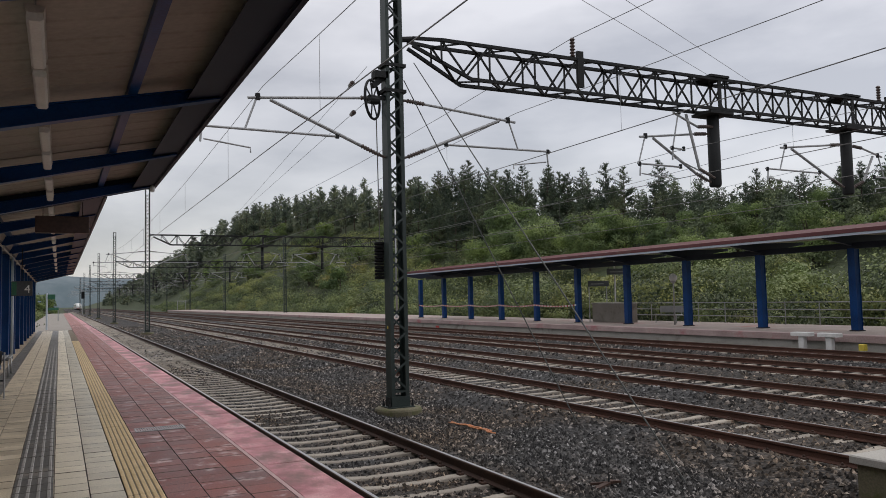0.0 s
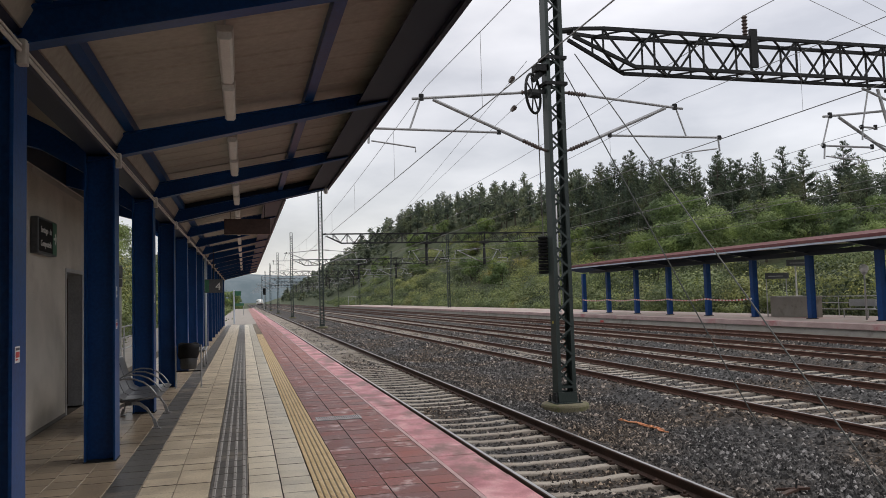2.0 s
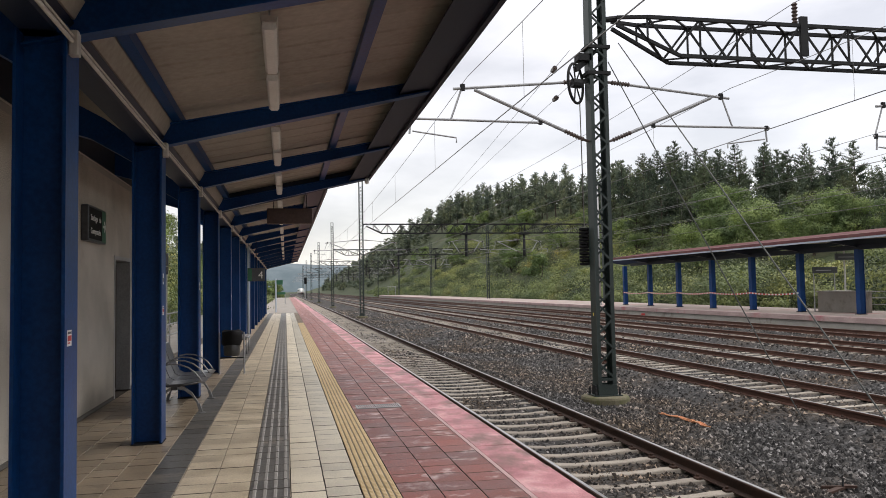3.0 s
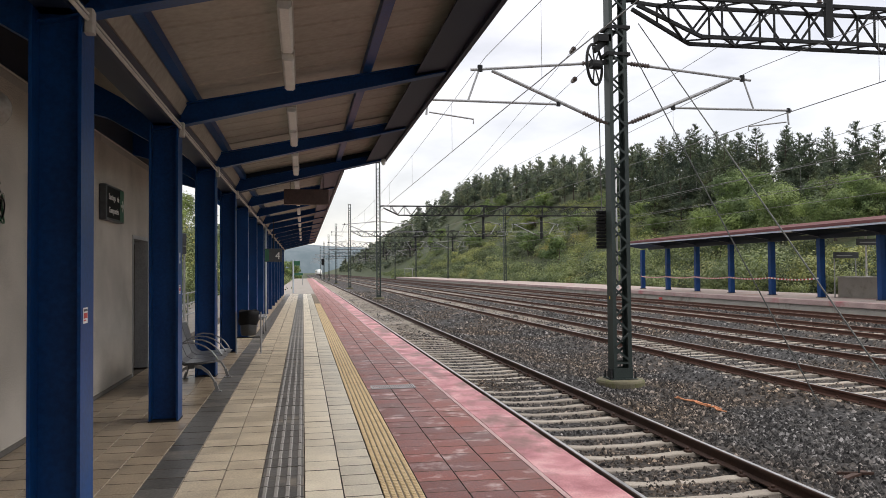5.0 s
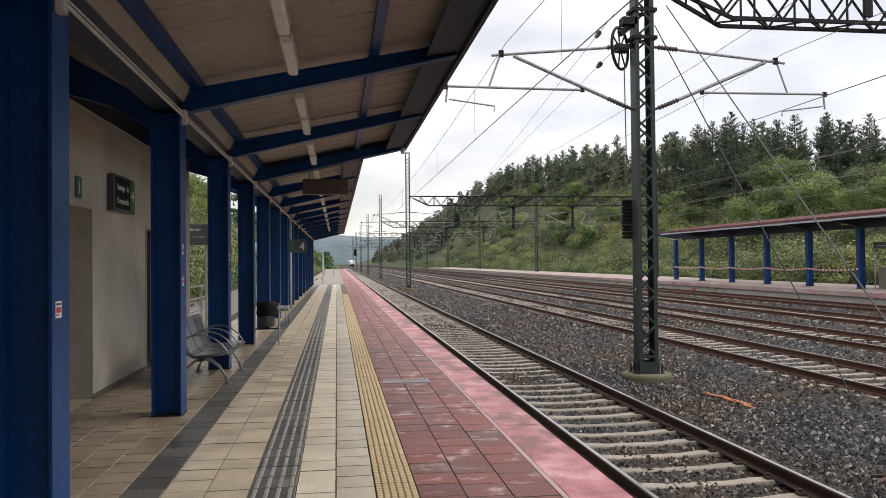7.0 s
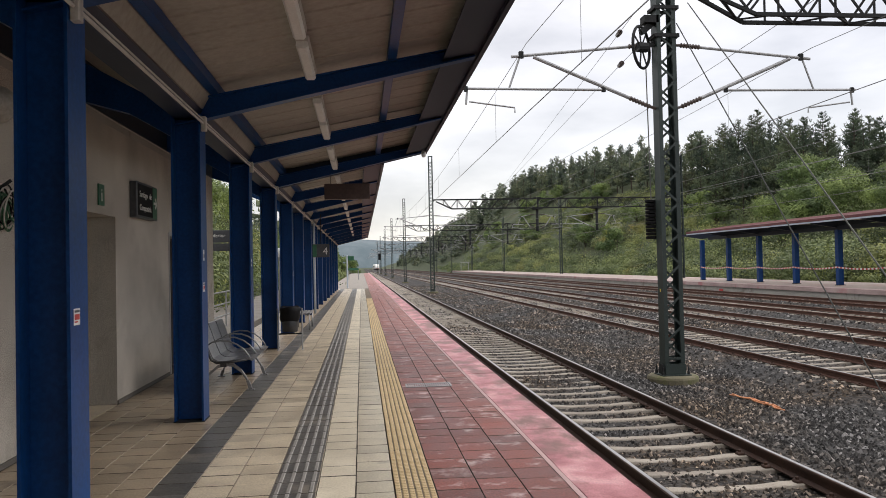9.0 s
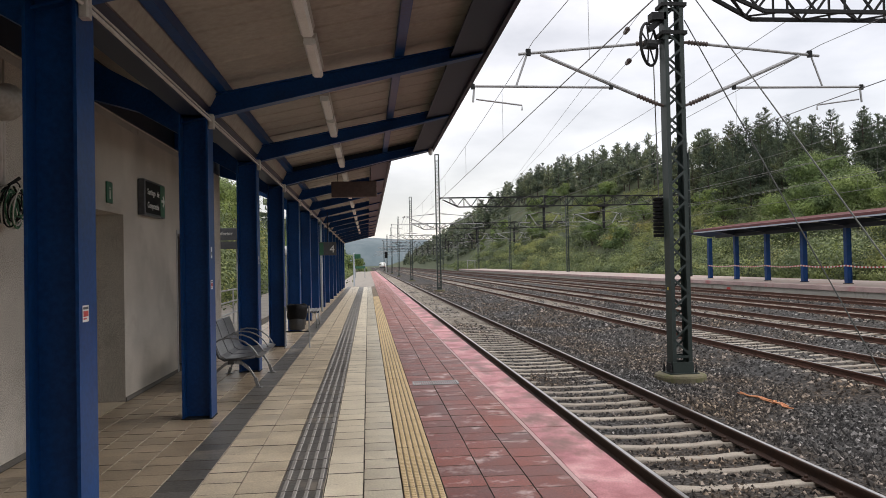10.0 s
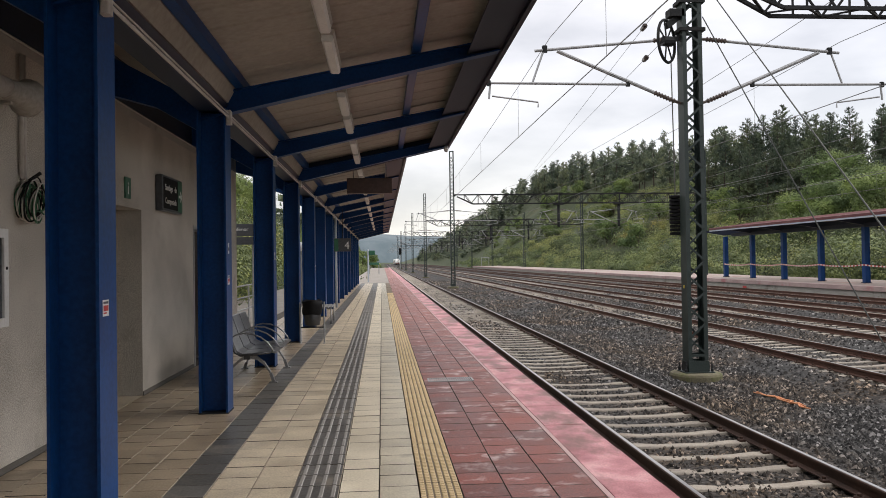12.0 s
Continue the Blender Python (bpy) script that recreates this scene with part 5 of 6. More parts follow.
# ---- passing train, standing far down the line ----
def train():
    c0, y0 = TRACKS[1], 500.0
    t = thing("passenger_train", (c0, y0, RAIL_Z), "white passenger train with a red stripe far down the line", "train")
    prof = lambda s, dz: [(c0 - 1.45 * s, RAIL_Z + 0.5), (c0 - 1.5 * s, RAIL_Z + 1.2), (c0 - 1.48 * s, RAIL_Z + 2.6 + dz), (c0 - 1.2 * s, RAIL_Z + 3.45 + dz), (c0 - 0.7 * s, RAIL_Z + 3.75 + dz),
                          (c0 + 0.7 * s, RAIL_Z + 3.75 + dz), (c0 + 1.2 * s, RAIL_Z + 3.45 + dz), (c0 + 1.48 * s, RAIL_Z + 2.6 + dz), (c0 + 1.5 * s, RAIL_Z + 1.2), (c0 + 1.45 * s, RAIL_Z + 0.5)]
    nose = Mesh()
    secs = [(y0, 0.62, -1.9), (y0 + 0.5, 0.8, -1.3), (y0 + 1.6, 0.92, -0.7), (y0 + 3.2, 0.99, -0.15), (y0 + 4.5, 1.0, 0)]
    for y, s, dz in secs:
        nose.v += [(x, y, max(z, RAIL_Z + 0.5)) for x, z in prof(s, dz)]
    nose.f = [(10 * i + k, 10 * i + (k + 1) % 10, 10 * i + 10 + (k + 1) % 10, 10 * i + 10 + k) for i in range(4) for k in range(10)] + [tuple(range(9, -1, -1)), tuple(range(40, 50))]
    part("nose", nose, train_white, t, "rounded white driving nose", smooth=True)
    part("windscreen", Mesh().add([(c0 - 0.75, y0 + 0.68, RAIL_Z + 2.15), (c0 + 0.75, y0 + 0.68, RAIL_Z + 2.15), (c0 + 0.8, y0 + 1.85, RAIL_Z + 3.1), (c0 - 0.8, y0 + 1.85, RAIL_Z + 3.1)], [(0, 1, 2, 3)]), glass_dark, t, "dark windscreen")
    part("lower_stripe", Mesh().box(c0 - 0.95, c0 + 0.95, y0 - 0.03, y0 + 0.3, RAIL_Z + 0.75, RAIL_Z + 0.95), red_paint, t, "red stripe")
    y = y0 + 4.5
    for k in range(4):
        b = part("carriage", Mesh().extrude_y(prof(1, 0), y, y + 21), train_white, t, "white carriage body")
        part("window_band", Mesh().box(c0 - 1.515, c0 - 1.49, y + 1, y + 20, RAIL_Z + 1.9, RAIL_Z + 2.7).box(c0 + 1.49, c0 + 1.515, y + 1, y + 20, RAIL_Z + 1.9, RAIL_Z + 2.7), glass_dark, b, "dark window band")
        part("stripe", Mesh().box(c0 - 1.515, c0 - 1.49, y, y + 21, RAIL_Z + 1.25, RAIL_Z + 1.4), red_paint, b, "red stripe")
        part("bogie", Mesh().box(c0 - 1.1, c0 + 1.1, y + 2, y + 5, RAIL_Z + 0.004, RAIL_Z + 0.7, 0.05).box(c0 - 1.1, c0 + 1.1, y + 16, y + 19, RAIL_Z + 0.004, RAIL_Z + 0.7, 0.05), dark_steel, b)
        y += 21.6


train()


# ---- platform furniture ----
def bench(y0, n=3):
    """A perforated steel bench with curved legs and hoop arms, facing the tracks."""
    L = 0.56 * n
    c = thing("bench", (-1.75, y0, 0), "grey perforated steel platform bench with curved legs and hoop armrests", "bench", "platform benches")
    seat_line = [(-1.43, 0.425), (-1.50, 0.445), (-1.75, 0.415), (-1.90, 0.41), (-1.97, 0.45), (-2.04, 0.62), (-2.10, 0.80), (-2.13, 0.88), (-2.16, 0.885)]
    under = [(x - 0.022, z - 0.026) for x, z in seat_line]
    for k in range(n):
        a, b = y0 + 0.56 * k + 0.03, y0 + 0.56 * (k + 1) - 0.03
        part("seat_shell", Mesh().extrude_y(seat_line + under[::-1], a, b), bench_shell, c, "perforated grey steel seat and back")
    for k in range(n + 1):
        y = y0 + 0.56 * k
        part("side_frame", Mesh().tube([(x - 0.02, y, z - 0.02) for x, z in seat_line[1:]], 0.017, 7), bench_frame, c, "dark steel frame rib", smooth=True)
        arm = [(-2.05, y, 0.62), (-1.98, y, 0.665), (-1.88, y, 0.685), (-1.76, y, 0.675), (-1.65, y, 0.63), (-1.56, y, 0.56), (-1.50, y, 0.48), (-1.475, y, 0.43)]
        part("armrest", Mesh().tube(arm, 0.0105, 8), bench_steel, c, "steel hoop armrest", smooth=True)
    part("rail", Mesh().box(-1.87, -1.79, y0 - 0.02, y0 + L + 0.02, 0.335, 0.385), bench_frame, c)
    for y in (y0 + 0.10, y0 + L - 0.10):
        pts = [(-2.14, 0.012), (-2.11, 0.10), (-2.03, 0.24), (-1.92, 0.33), (-1.82, 0.36), (-1.71, 0.34), (-1.61, 0.26), (-1.53, 0.13), (-1.49, 0.012)]
        leg = Mesh().extrude_y([(x, z + 0.022) for x, z in pts[1:-1]] + [(x, z - 0.022) for x, z in pts[1:-1]][::-1], y - 0.03, y + 0.03)
        for p, q in ((pts[1], pts[0]), (pts[-2], pts[-1])):
            leg.beam((p[0], y, p[1]), (q[0], y, q[1]), 0.06, 0.04)
        l = part("leg", leg, bench_steel, c, "curved flat steel leg")
        part("foot", Mesh().box(-1.55, -1.44, y - 0.045, y + 0.045, 0.0, 0.012, 0.004).box(-2.19, -2.08, y - 0.045, y + 0.045, 0.0, 0.012, 0.004), bench_steel, l)
    return c


def slat_bench(y0):
    """A backless bench of steel slats on two frames."""
    c = thing("slatted_bench", (-1.55, y0 + 0.75, 0), "backless grey steel slat bench beside the columns", "bench", "platform benches")
    for k in range(5):
        x = -1.74 + 0.095 * k
        part("slat", Mesh().box(x - 0.035, x + 0.035, y0, y0 + 1.5, 0.43, 0.455, 0.006), bench_steel, c)
    for y in (y0 + 0.15, y0 + 1.35):
        part("leg_frame", Mesh().tube([(-1.74, y, 0), (-1.74, y, 0.41), (-1.36, y, 0.41), (-1.36, y, 0)], 0.02, 7), bench_steel, c, smooth=True)
    return c


bench(10.62)
slat_bench(20.5)
pp = thing("downpipe", (-1.64, 28.0, 0), "pale grey downpipe standing against a canopy column", "pipe", "downpipes")
part("pipe", Mesh().tube([(-1.64, 28.0, 0.0), (-1.64, 28.0, 3.25)], 0.04, 8), fascia_pale, pp, smooth=True)
for y, z in ((COLS[10], 1.80), (COLS[11], 1.74), (COLS[13], 1.5)):
    st = thing("label_plate", (COL_X1, y + 0.12, z), "small white label plate on a blue column", "label", "column labels")
    part("plate", Mesh().box(COL_X1 + 0.001, COL_X1 + 0.003, y + 0.08, y + 0.14, z - 0.06, z + 0.06), white_paint, st)
    part("print_bar", Mesh().box(COL_X1 + 0.003, COL_X1 + 0.0045, y + 0.09, y + 0.13, z - 0.03, z + 0.01), sign_grey, st)


def litter_bin(x, y):
    c = thing("litter_bin", (x, y, 0), "grey litter bin with a black bag in a tubular stand", "litter bin")
    for e in (-0.24, 0.24):
        part("post", Mesh().tube([(x + e, y, 0), (x + e, y, 0.83)], 0.016, 8).tube([(x + e, y - 0.14, 0.0), (x + e, y + 0.14, 0.0)], 0.012, 6), galv, c)
    part("crossbar", Mesh().tube([(x - 0.24, y, 0.32), (x + 0.24, y, 0.32)], 0.014, 7), dark_steel, c)
    part("bucket", Mesh().lathe(x, y, [(0.14, 0.36), (0.155, 0.38), (0.175, 0.78), (0.17, 0.78), (0.15, 0.42)], 18), bench_frame, c, "ribbed metal bucket", smooth=True)
    bag = Mesh()
    n, prof = 18, [(0.182, 0.58), (0.20, 0.64), (0.197, 0.76), (0.205, 0.84), (0.16, 0.87), (0.10, 0.82)]
    for r, z in prof:
        bag.v += [(x + r * (1 + 0.06 * math.sin(5 * a + 9 * z)) * math.cos(a), y + r * (1 + 0.06 * math.cos(4 * a)) * math.sin(a), z + 0.012 * math.sin(3 * a)) for a in (2 * math.pi * k / n for k in range(n))]
    bag.f = [(i * n + k, i * n + (k + 1) % n, (i + 1) * n + (k + 1) % n, (i + 1) * n + k) for i in range(5) for k in range(n)] + [tuple(range(90, 108))]
    part("bag", bag, black_plastic, c, "black plastic bag folded over the rim", smooth=True)


litter_bin(-1.42, 15.8)


def lamp_batten(x, y):
    z = 3.62
    c = thing("fluorescent_batten", (x, y, z), "unlit dusty fluorescent batten lamp under the canopy", "lamp", "canopy lamps")
    part("housing", Mesh().extrude_y([(x - 0.055, z + 0.04), (x - 0.065, z + 0.085), (x + 0.065, z + 0.085), (x + 0.055, z + 0.04)], y - 0.62, y + 0.62), lamp_body, c)
    part("diffuser", Mesh().extrude_y([(x - 0.05, z + 0.04), (x - 0.055, z + 0.0), (x - 0.035, z - 0.02), (x + 0.035, z - 0.02), (x + 0.055, z), (x + 0.05, z + 0.04)], y - 0.6, y + 0.6), white_paint, c, "clouded plastic diffuser")
    for e in (-0.45, 0.45):
        part("hanger", Mesh().tube([(x, y + e, z + 0.085), (x, y + e, z + 0.30)], 0.008, 5), galv, c)
    return c


proto = lamp_batten(-0.46, COLS[9] + 1.3)
for y in COLS[6:21]:
    for d in (1.3, 2.75):
        if not (y == COLS[9] and d == 1.3):
            copy_thing(proto, Matrix.Translation((-0.46, y + d, 3.62)))

conduit = thing("cable_conduit", (-1.58, 10, 3.4), "pale cable conduit running along the gutter beam", "conduit")
part("pipe", Mesh().tube([(-1.665, -20, 3.245), (-1.665, 57, 3.245)], 0.014, 8), lamp_body, conduit, smooth=True)
part("second_pipe", Mesh().tube([(-1.66, -20, 3.278), (-1.66, 57, 3.278)], 0.009, 6), lamp_body, conduit, smooth=True)
for y in COLS:
    part("junction_box", Mesh().box(-1.688, -1.63, y + 0.03, y + 0.11, 3.16, 3.32, 0.008), lamp_body, conduit)


# ---- signs and fittings on the station wall ----
def wall_writing(name, text, size, y, z, parent, x):
    writing(name, text, size, white_paint, Matrix.Translation((x, y, z)) @ Matrix(((0, 0, 1, 0), (1, 0, 0, 0), (0, 1, 0, 0), (0, 0, 0, 1))), parent, "white lettering")


def direction_sign():
    y0, y1, z0, z1 = 10.55, 11.56, 2.36, 2.84
    c = thing("direction_sign", (WALL_X, 11.5, 2.6), "dark grey station sign with white lettering and a green arrow panel", "sign")
    part("case", Mesh().box(WALL_X + 0.002, WALL_X + 0.10, y0, y1, z0, z1, 0.01), sign_grey, c)
    part("face", Mesh().box(WALL_X + 0.10, WALL_X + 0.103, y0 + 0.03, y0 + 0.75, z0 + 0.03, z1 - 0.03), black_plastic, c)
    part("arrow_panel", Mesh().box(WALL_X + 0.10, WALL_X + 0.103, y0 + 0.76, y1 - 0.01, z0 + 0.02, z1 - 0.02), sign_green, c, "green arrow panel")
    x = WALL_X + 0.106
    part("arrow", Mesh().beam((x, y0 + 0.80, 2.6), (x, y1 - 0.07, 2.6), 0.004, 0.035).beam((x, y1 - 0.13, 2.67), (x, y1 - 0.06, 2.6), 0.004, 0.035).beam((x, y1 - 0.13, 2.53), (x, y1 - 0.06, 2.6), 0.004, 0.035), white_paint, c, "white arrow")
    wall_writing("lettering", "Santiago", 0.115, y0 + 0.10, 2.64, c, x)
    wall_writing("lettering", "de", 0.115, y0 + 0.57, 2.64, c, x)
    wall_writing("lettering", "Compostela", 0.115, y0 + 0.10, 2.46, c, x)


direction_sign()
wc = thing("toilet_sign", (WALL_X, 9.4, 2.5), "small dark green pictogram plate above a doorway", "sign")
part("plate", Mesh().box(WALL_X + 0.002, WALL_X + 0.02, 9.30, 9.50, 2.42, 2.67, 0.004), sign_green, wc)
part("pictogram", Mesh().box(WALL_X + 0.02, WALL_X + 0.022, 9.385, 9.415, 2.47, 2.57).box(WALL_X + 0.02, WALL_X + 0.022, 9.39, 9.41, 2.585, 2.61), white_paint, wc, "plain white mark")

board = thing("notice_board", (WALL_X, 5.780, 1.55), "white-framed notice board on the station wall", "notice board")
part("frame", Mesh().box(WALL_X + 0.001, WALL_X + 0.05, 5.180, 5.250, 1.16, 1.93).box(WALL_X + 0.001, WALL_X + 0.05, 6.310, 6.380, 1.16, 1.93).box(WALL_X + 0.001, WALL_X + 0.05, 5.250, 6.310, 1.16, 1.23).box(WALL_X + 0.001, WALL_X + 0.05, 5.250, 6.310, 1.86, 1.93), white_paint, board, "white metal frame")
part("panel", Mesh().box(WALL_X + 0.001, WALL_X + 0.03, 5.250, 6.310, 1.23, 1.86), sign_grey, board, "grey glazed panel")
part("lock", Mesh().tube([(WALL_X + 0.05, 6.345, 1.62), (WALL_X + 0.056, 6.345, 1.62)], 0.012, 8), black_plastic, board)


def horn(y, e):
    c = thing("loudspeaker", (WALL_X + 0.25, y, 3.1), "grey-beige horn loudspeaker on the station wall", "loudspeaker", "horn loudspeakers")
    m, n = Mesh(), 18
    prof = [(0.05, -0.20), (0.075, -0.2), (0.08, -0.06), (0.09, 0.0), (0.105, 0.1), (0.145, 0.19), (0.15, 0.2), (0.14, 0.19), (0.08, 0.06)]
    for r, d in prof:
        m.v += [(WALL_X + 0.27 + r * math.cos(a), y + e * d, 2.94 + r * math.sin(a)) for a in (2 * math.pi * k / n for k in range(n))]
    m.f = [(i * n + k, i * n + (k + 1) % n, (i + 1) * n + (k + 1) % n, (i + 1) * n + k) for i in range(8) for k in range(n)] + [tuple(range(n)), tuple(range(8 * n, 9 * n))]
    part("horn", m, speaker_grey, c, smooth=True)
    part("bracket", Mesh().box(WALL_X + 0.002, WALL_X + 0.27, y - e * 0.05 - 0.02, y - e * 0.05 + 0.02, 2.84, 2.87).box(WALL_X + 0.002, WALL_X + 0.012, y - e * 0.05 - 0.05, y - e * 0.05 + 0.05, 2.9, 3.1), speaker_grey, c)


horn(6.02, 1)
horn(5.66, -1)
pipe = thing("wall_conduit", (WALL_X, 6.6, 2.8), "pale cable conduit pipes on the station wall", "conduit")
for d in (0.0, 0.05):
    part("pipe", Mesh().tube([(WALL_X + 0.03, 6.66 + d, 2.36), (WALL_X + 0.03, 6.66 + d, 3.4)], 0.017, 7), lamp_body, pipe, smooth=True)
coil = thing("cable_coil", (WALL_X + 0.06, 6.82, 2.2), "loose coil of green and white cable hung on the wall", "cable")
q = random.Random(3)
for k in range(20):
    a0, r, ex = q.uniform(0, 6), q.uniform(0.10, 0.165), q.uniform(0.85, 1.2)
    cy, cz = 6.68 + q.uniform(-0.03, 0.05), 2.17 + q.uniform(-0.03, 0.03)
    part("loop", Mesh().tube([(WALL_X + 0.03 + 0.007 * k + 0.03 * math.sin(a0 + a), cy + r * 0.85 * math.cos(a), cz + r * ex * math.sin(a)) for a in (2 * math.pi * j / 22 for j in range(23))], 0.0065, 5, cap=False),
         (cable_green, black_plastic, cable_green, lamp_body)[k % 4], coil, ("green cable", "black cable", "green cable", "white cable")[k % 4], smooth=True)
part("hook", Mesh().tube([(WALL_X + 0.002, 6.70, 2.30), (WALL_X + 0.14, 6.76, 2.42)], 0.016, 6), dark_steel, coil)
part("loose_end", Mesh().tube([(WALL_X + 0.07, 6.74, 2.12), (WALL_X + 0.10, 6.90, 2.09), (WALL_X + 0.06, 6.97, 2.17)], 0.007, 5), black_plastic, coil)

el = thing("eave_lamp", (1.36, 15.95, 3.95), "small white lamp at the corner of the canopy eave", "lamp")
part("body", Mesh().lathe(1.36, 15.95, [(0.02, 4.02), (0.045, 4.0), (0.05, 3.93), (0.035, 3.89), (0.01, 3.88)], 10), white_paint, el, smooth=True)

# ---- hanging signs ----
hs = thing("hanging_sign", (-0.24, 17.0, 3.3), "dark brown unlit sign box hanging across the platform", "sign")
part("case", Mesh().box(-0.74, 0.25, 16.93, 17.10, 3.12, 3.46, 0.012), sign_brown, hs)
for x in (-0.6, 0.12):
    part("rod", Mesh().tube([(x, 17.0, 3.46), (x, 17.0, 3.86)], 0.008, 5), dark_steel, hs)
s4 = thing("platform_number_sign", (-1.30, 26, 2.2), "dark sign with a white figure hanging by the columns", "sign")
part("case", Mesh().box(-1.58, -1.02, 25.95, 26.05, 1.98, 2.42, 0.01), sign_grey, s4)
part("green_panel", Mesh().box(-1.57, -1.44, 25.944, 25.95, 2.0, 2.40), sign_green, s4)
part("rod", Mesh().tube([(-1.3, 26, 2.42), (-1.3, 26, 3.42)], 0.012, 5), dark_steel, s4)
writing("figure", "4", 0.34, white_paint, Matrix.Translation((-1.24, 25.944, 2.07)) @ Matrix.Rotation(radians(90), 4, "X"), s4, "white figure")
us = thing("underpass_sign", (-3.9, 20.5, 2.4), "dark blue-grey underpass sign with white lettering on posts", "sign")
part("panel", Mesh().box(-4.95, -3.30, 20.47, 20.53, 2.34, 2.66, 0.006), sign_grey, us)
part("lower_panel", Mesh().box(-4.95, -3.30, 20.475, 20.525, 2.12, 2.32, 0.006), sign_grey, us)
writing("lettering", "Paso Inferior", 0.125, white_paint, Matrix.Translation((-4.11, 20.466, 2.48)) @ Matrix.Rotation(radians(90), 4, "X"), us, "white lettering")
for x in (-4.85, -3.36):
    part("post", Mesh().tube([(x, 20.56, -0.03), (x, 20.56, 2.6)], 0.03, 8), galv, us)


def globe_lamp(x, y, z0, h):
    c = thing("globe_lamp", (x, y, z0), "lamp post with a white globe and a bent grey neck", "street lamp", "globe lamps")
    part("post", Mesh().tube([(x, y, z0), (x, y, z0 + h * 0.8), (x, y, z0 + h - 0.2)], 0.045, 8, 0.03), galv, c, smooth=True)
    m, n = Mesh(), 16
    m.lathe(x, y, [(0.02, z0 + h - 0.22)] + [(0.21 * math.sin(a), z0 + h - 0.21 * math.cos(a)) for a in (0.35, 0.8, 1.2, 1.57, 2.0, 2.4, 2.8)] + [(0.02, z0 + h + 0.21)], n)
    part("globe", m, white_paint, c, "white globe", smooth=True)
    part("collar", Mesh().lathe(x, y, [(0.05, z0 + h - 0.30), (0.09, z0 + h - 0.27), (0.13, z0 + h - 0.20), (0.16, z0 + h - 0.16)], n), galv, c, smooth=True)


globe_lamp(-3.29, 32.0, -0.03, 2.29)
globe_lamp(28.1, 30.1, -0.02, 2.42)


def railing(name, x, y0, y1, h, label, bars=3):
    c = thing(name, (x, (y0 + y1) / 2, -0.03), label, "railing", "railings")
    for k in range(bars):
        part("bar", Mesh().tube([(x, y0, h * (k + 1) / bars), (x, y1, h * (k + 1) / bars)], 0.022, 7), galv, c)
    y = y0
    while y <= y1 + 0.01:
        part("post", Mesh().tube([(x, y, -0.03), (x, y, h)], 0.025, 7), galv, c)
        y += (y1 - y0) / max(1, round((y1 - y0) / 1.9))


railing("stair_railing", -3.9, 17.0, 27.0, 1.0, "grey tubular railing round the underpass stairs")
railing("stair_railing", -5.6, 17.0, 27.0, 1.0, "grey tubular railing on the far side of the stairs")
railing("platform_railing", 31.0, -10, 37.0, 1.05, "grey tubular railing behind the opposite platform")
post = thing("platform_end_post", (-1.09, 61.5, -0.03), "slim pale post near the platform end", "post")
part("pole", Mesh().tube([(-1.09, 61.5, -0.03), (-1.09, 61.5, 2.6)], 0.06, 8), fascia_pale, post)
part("flag_plate", Mesh().box(-1.05, -0.55, 61.47, 61.52, 2.15, 2.5, 0.005), sign_green, post)
end_gate = thing("platform_end_barrier", (-1.0, 100, -0.03), "small barrier frame at the platform end", "barrier")
for x in (-1.6, -0.4):
    part("post", Mesh().box(x - 0.05, x + 0.05, 99.95, 100.05, -0.03, 1.2), galv, end_gate)
part("crossbar", Mesh().box(-1.65, -0.35, 99.95, 100.05, 1.2, 1.5), sign_green, end_gate)
sig = thing("railway_signal", (6.0, 238, -0.8), "black signal head on a slim mast beside the track", "signal")
part("mast", Mesh().tube([(5.6, 238, -0.8), (5.6, 238, 5.5)], 0.08, 8), galv, sig)
part("head", Mesh().box(5.2, 6.0, 237.7, 237.95, 3.6, 5.6, 0.05), black_plastic, sig)

# ---- things on the opposite platform ----
tape = thing("barrier_tape", (27.3, 48, 1.0), "sagging red and white striped barrier tape between columns", "tape")
tw, trd = Mesh(), Mesh()
for a, b in zip(FAR_COLS[:5], FAR_COLS[1:6]):
    pts = sag((27.33, a, 1.03), (27.33, b, 1.03), 0.10, 28)
    for k, (p, q) in enumerate(zip(pts, pts[1:])):
        (tw if k % 2 else trd).beam(p, q, 0.006, 0.085)
part("white_stripes", tw, white_paint, tape, kind="stuff")
part("red_stripes", trd, red_paint, tape, kind="stuff")
hut = thing("concrete_block", (29.4, 37, -0.02), "low grey concrete stair parapet on the opposite platform", "parapet")
part("wall", Mesh().box(28.9, 29.15, 34.2, 38.0, -0.02, 1.05).box(29.15, 30.8, 37.75, 38.0, -0.02, 1.05), paving_worn, hut)
part("coping", Mesh().box(28.85, 29.2, 34.15, 38.05, 1.05, 1.12, 0.01).box(29.2, 30.85, 37.7, 38.05, 1.05, 1.12, 0.01), concrete, hut)
fb = thing("far_bench", (29.6, 32, -0.02), "pale tubular bench on the opposite platform", "bench")
part("seat", Mesh().box(29.5, 29.9, 31.4, 33.2, 0.40, 0.45, 0.01), galv, fb)
part("backrest", Mesh().box(29.92, 29.96, 31.4, 33.2, 0.55, 0.9, 0.01), galv, fb)
for y in (31.5, 33.1):
    part("leg", Mesh().tube([(29.52, y, -0.02), (29.52, y, 0.42), (29.9, y, 0.42), (29.94, y, 0.9)], 0.025, 6), galv, fb)
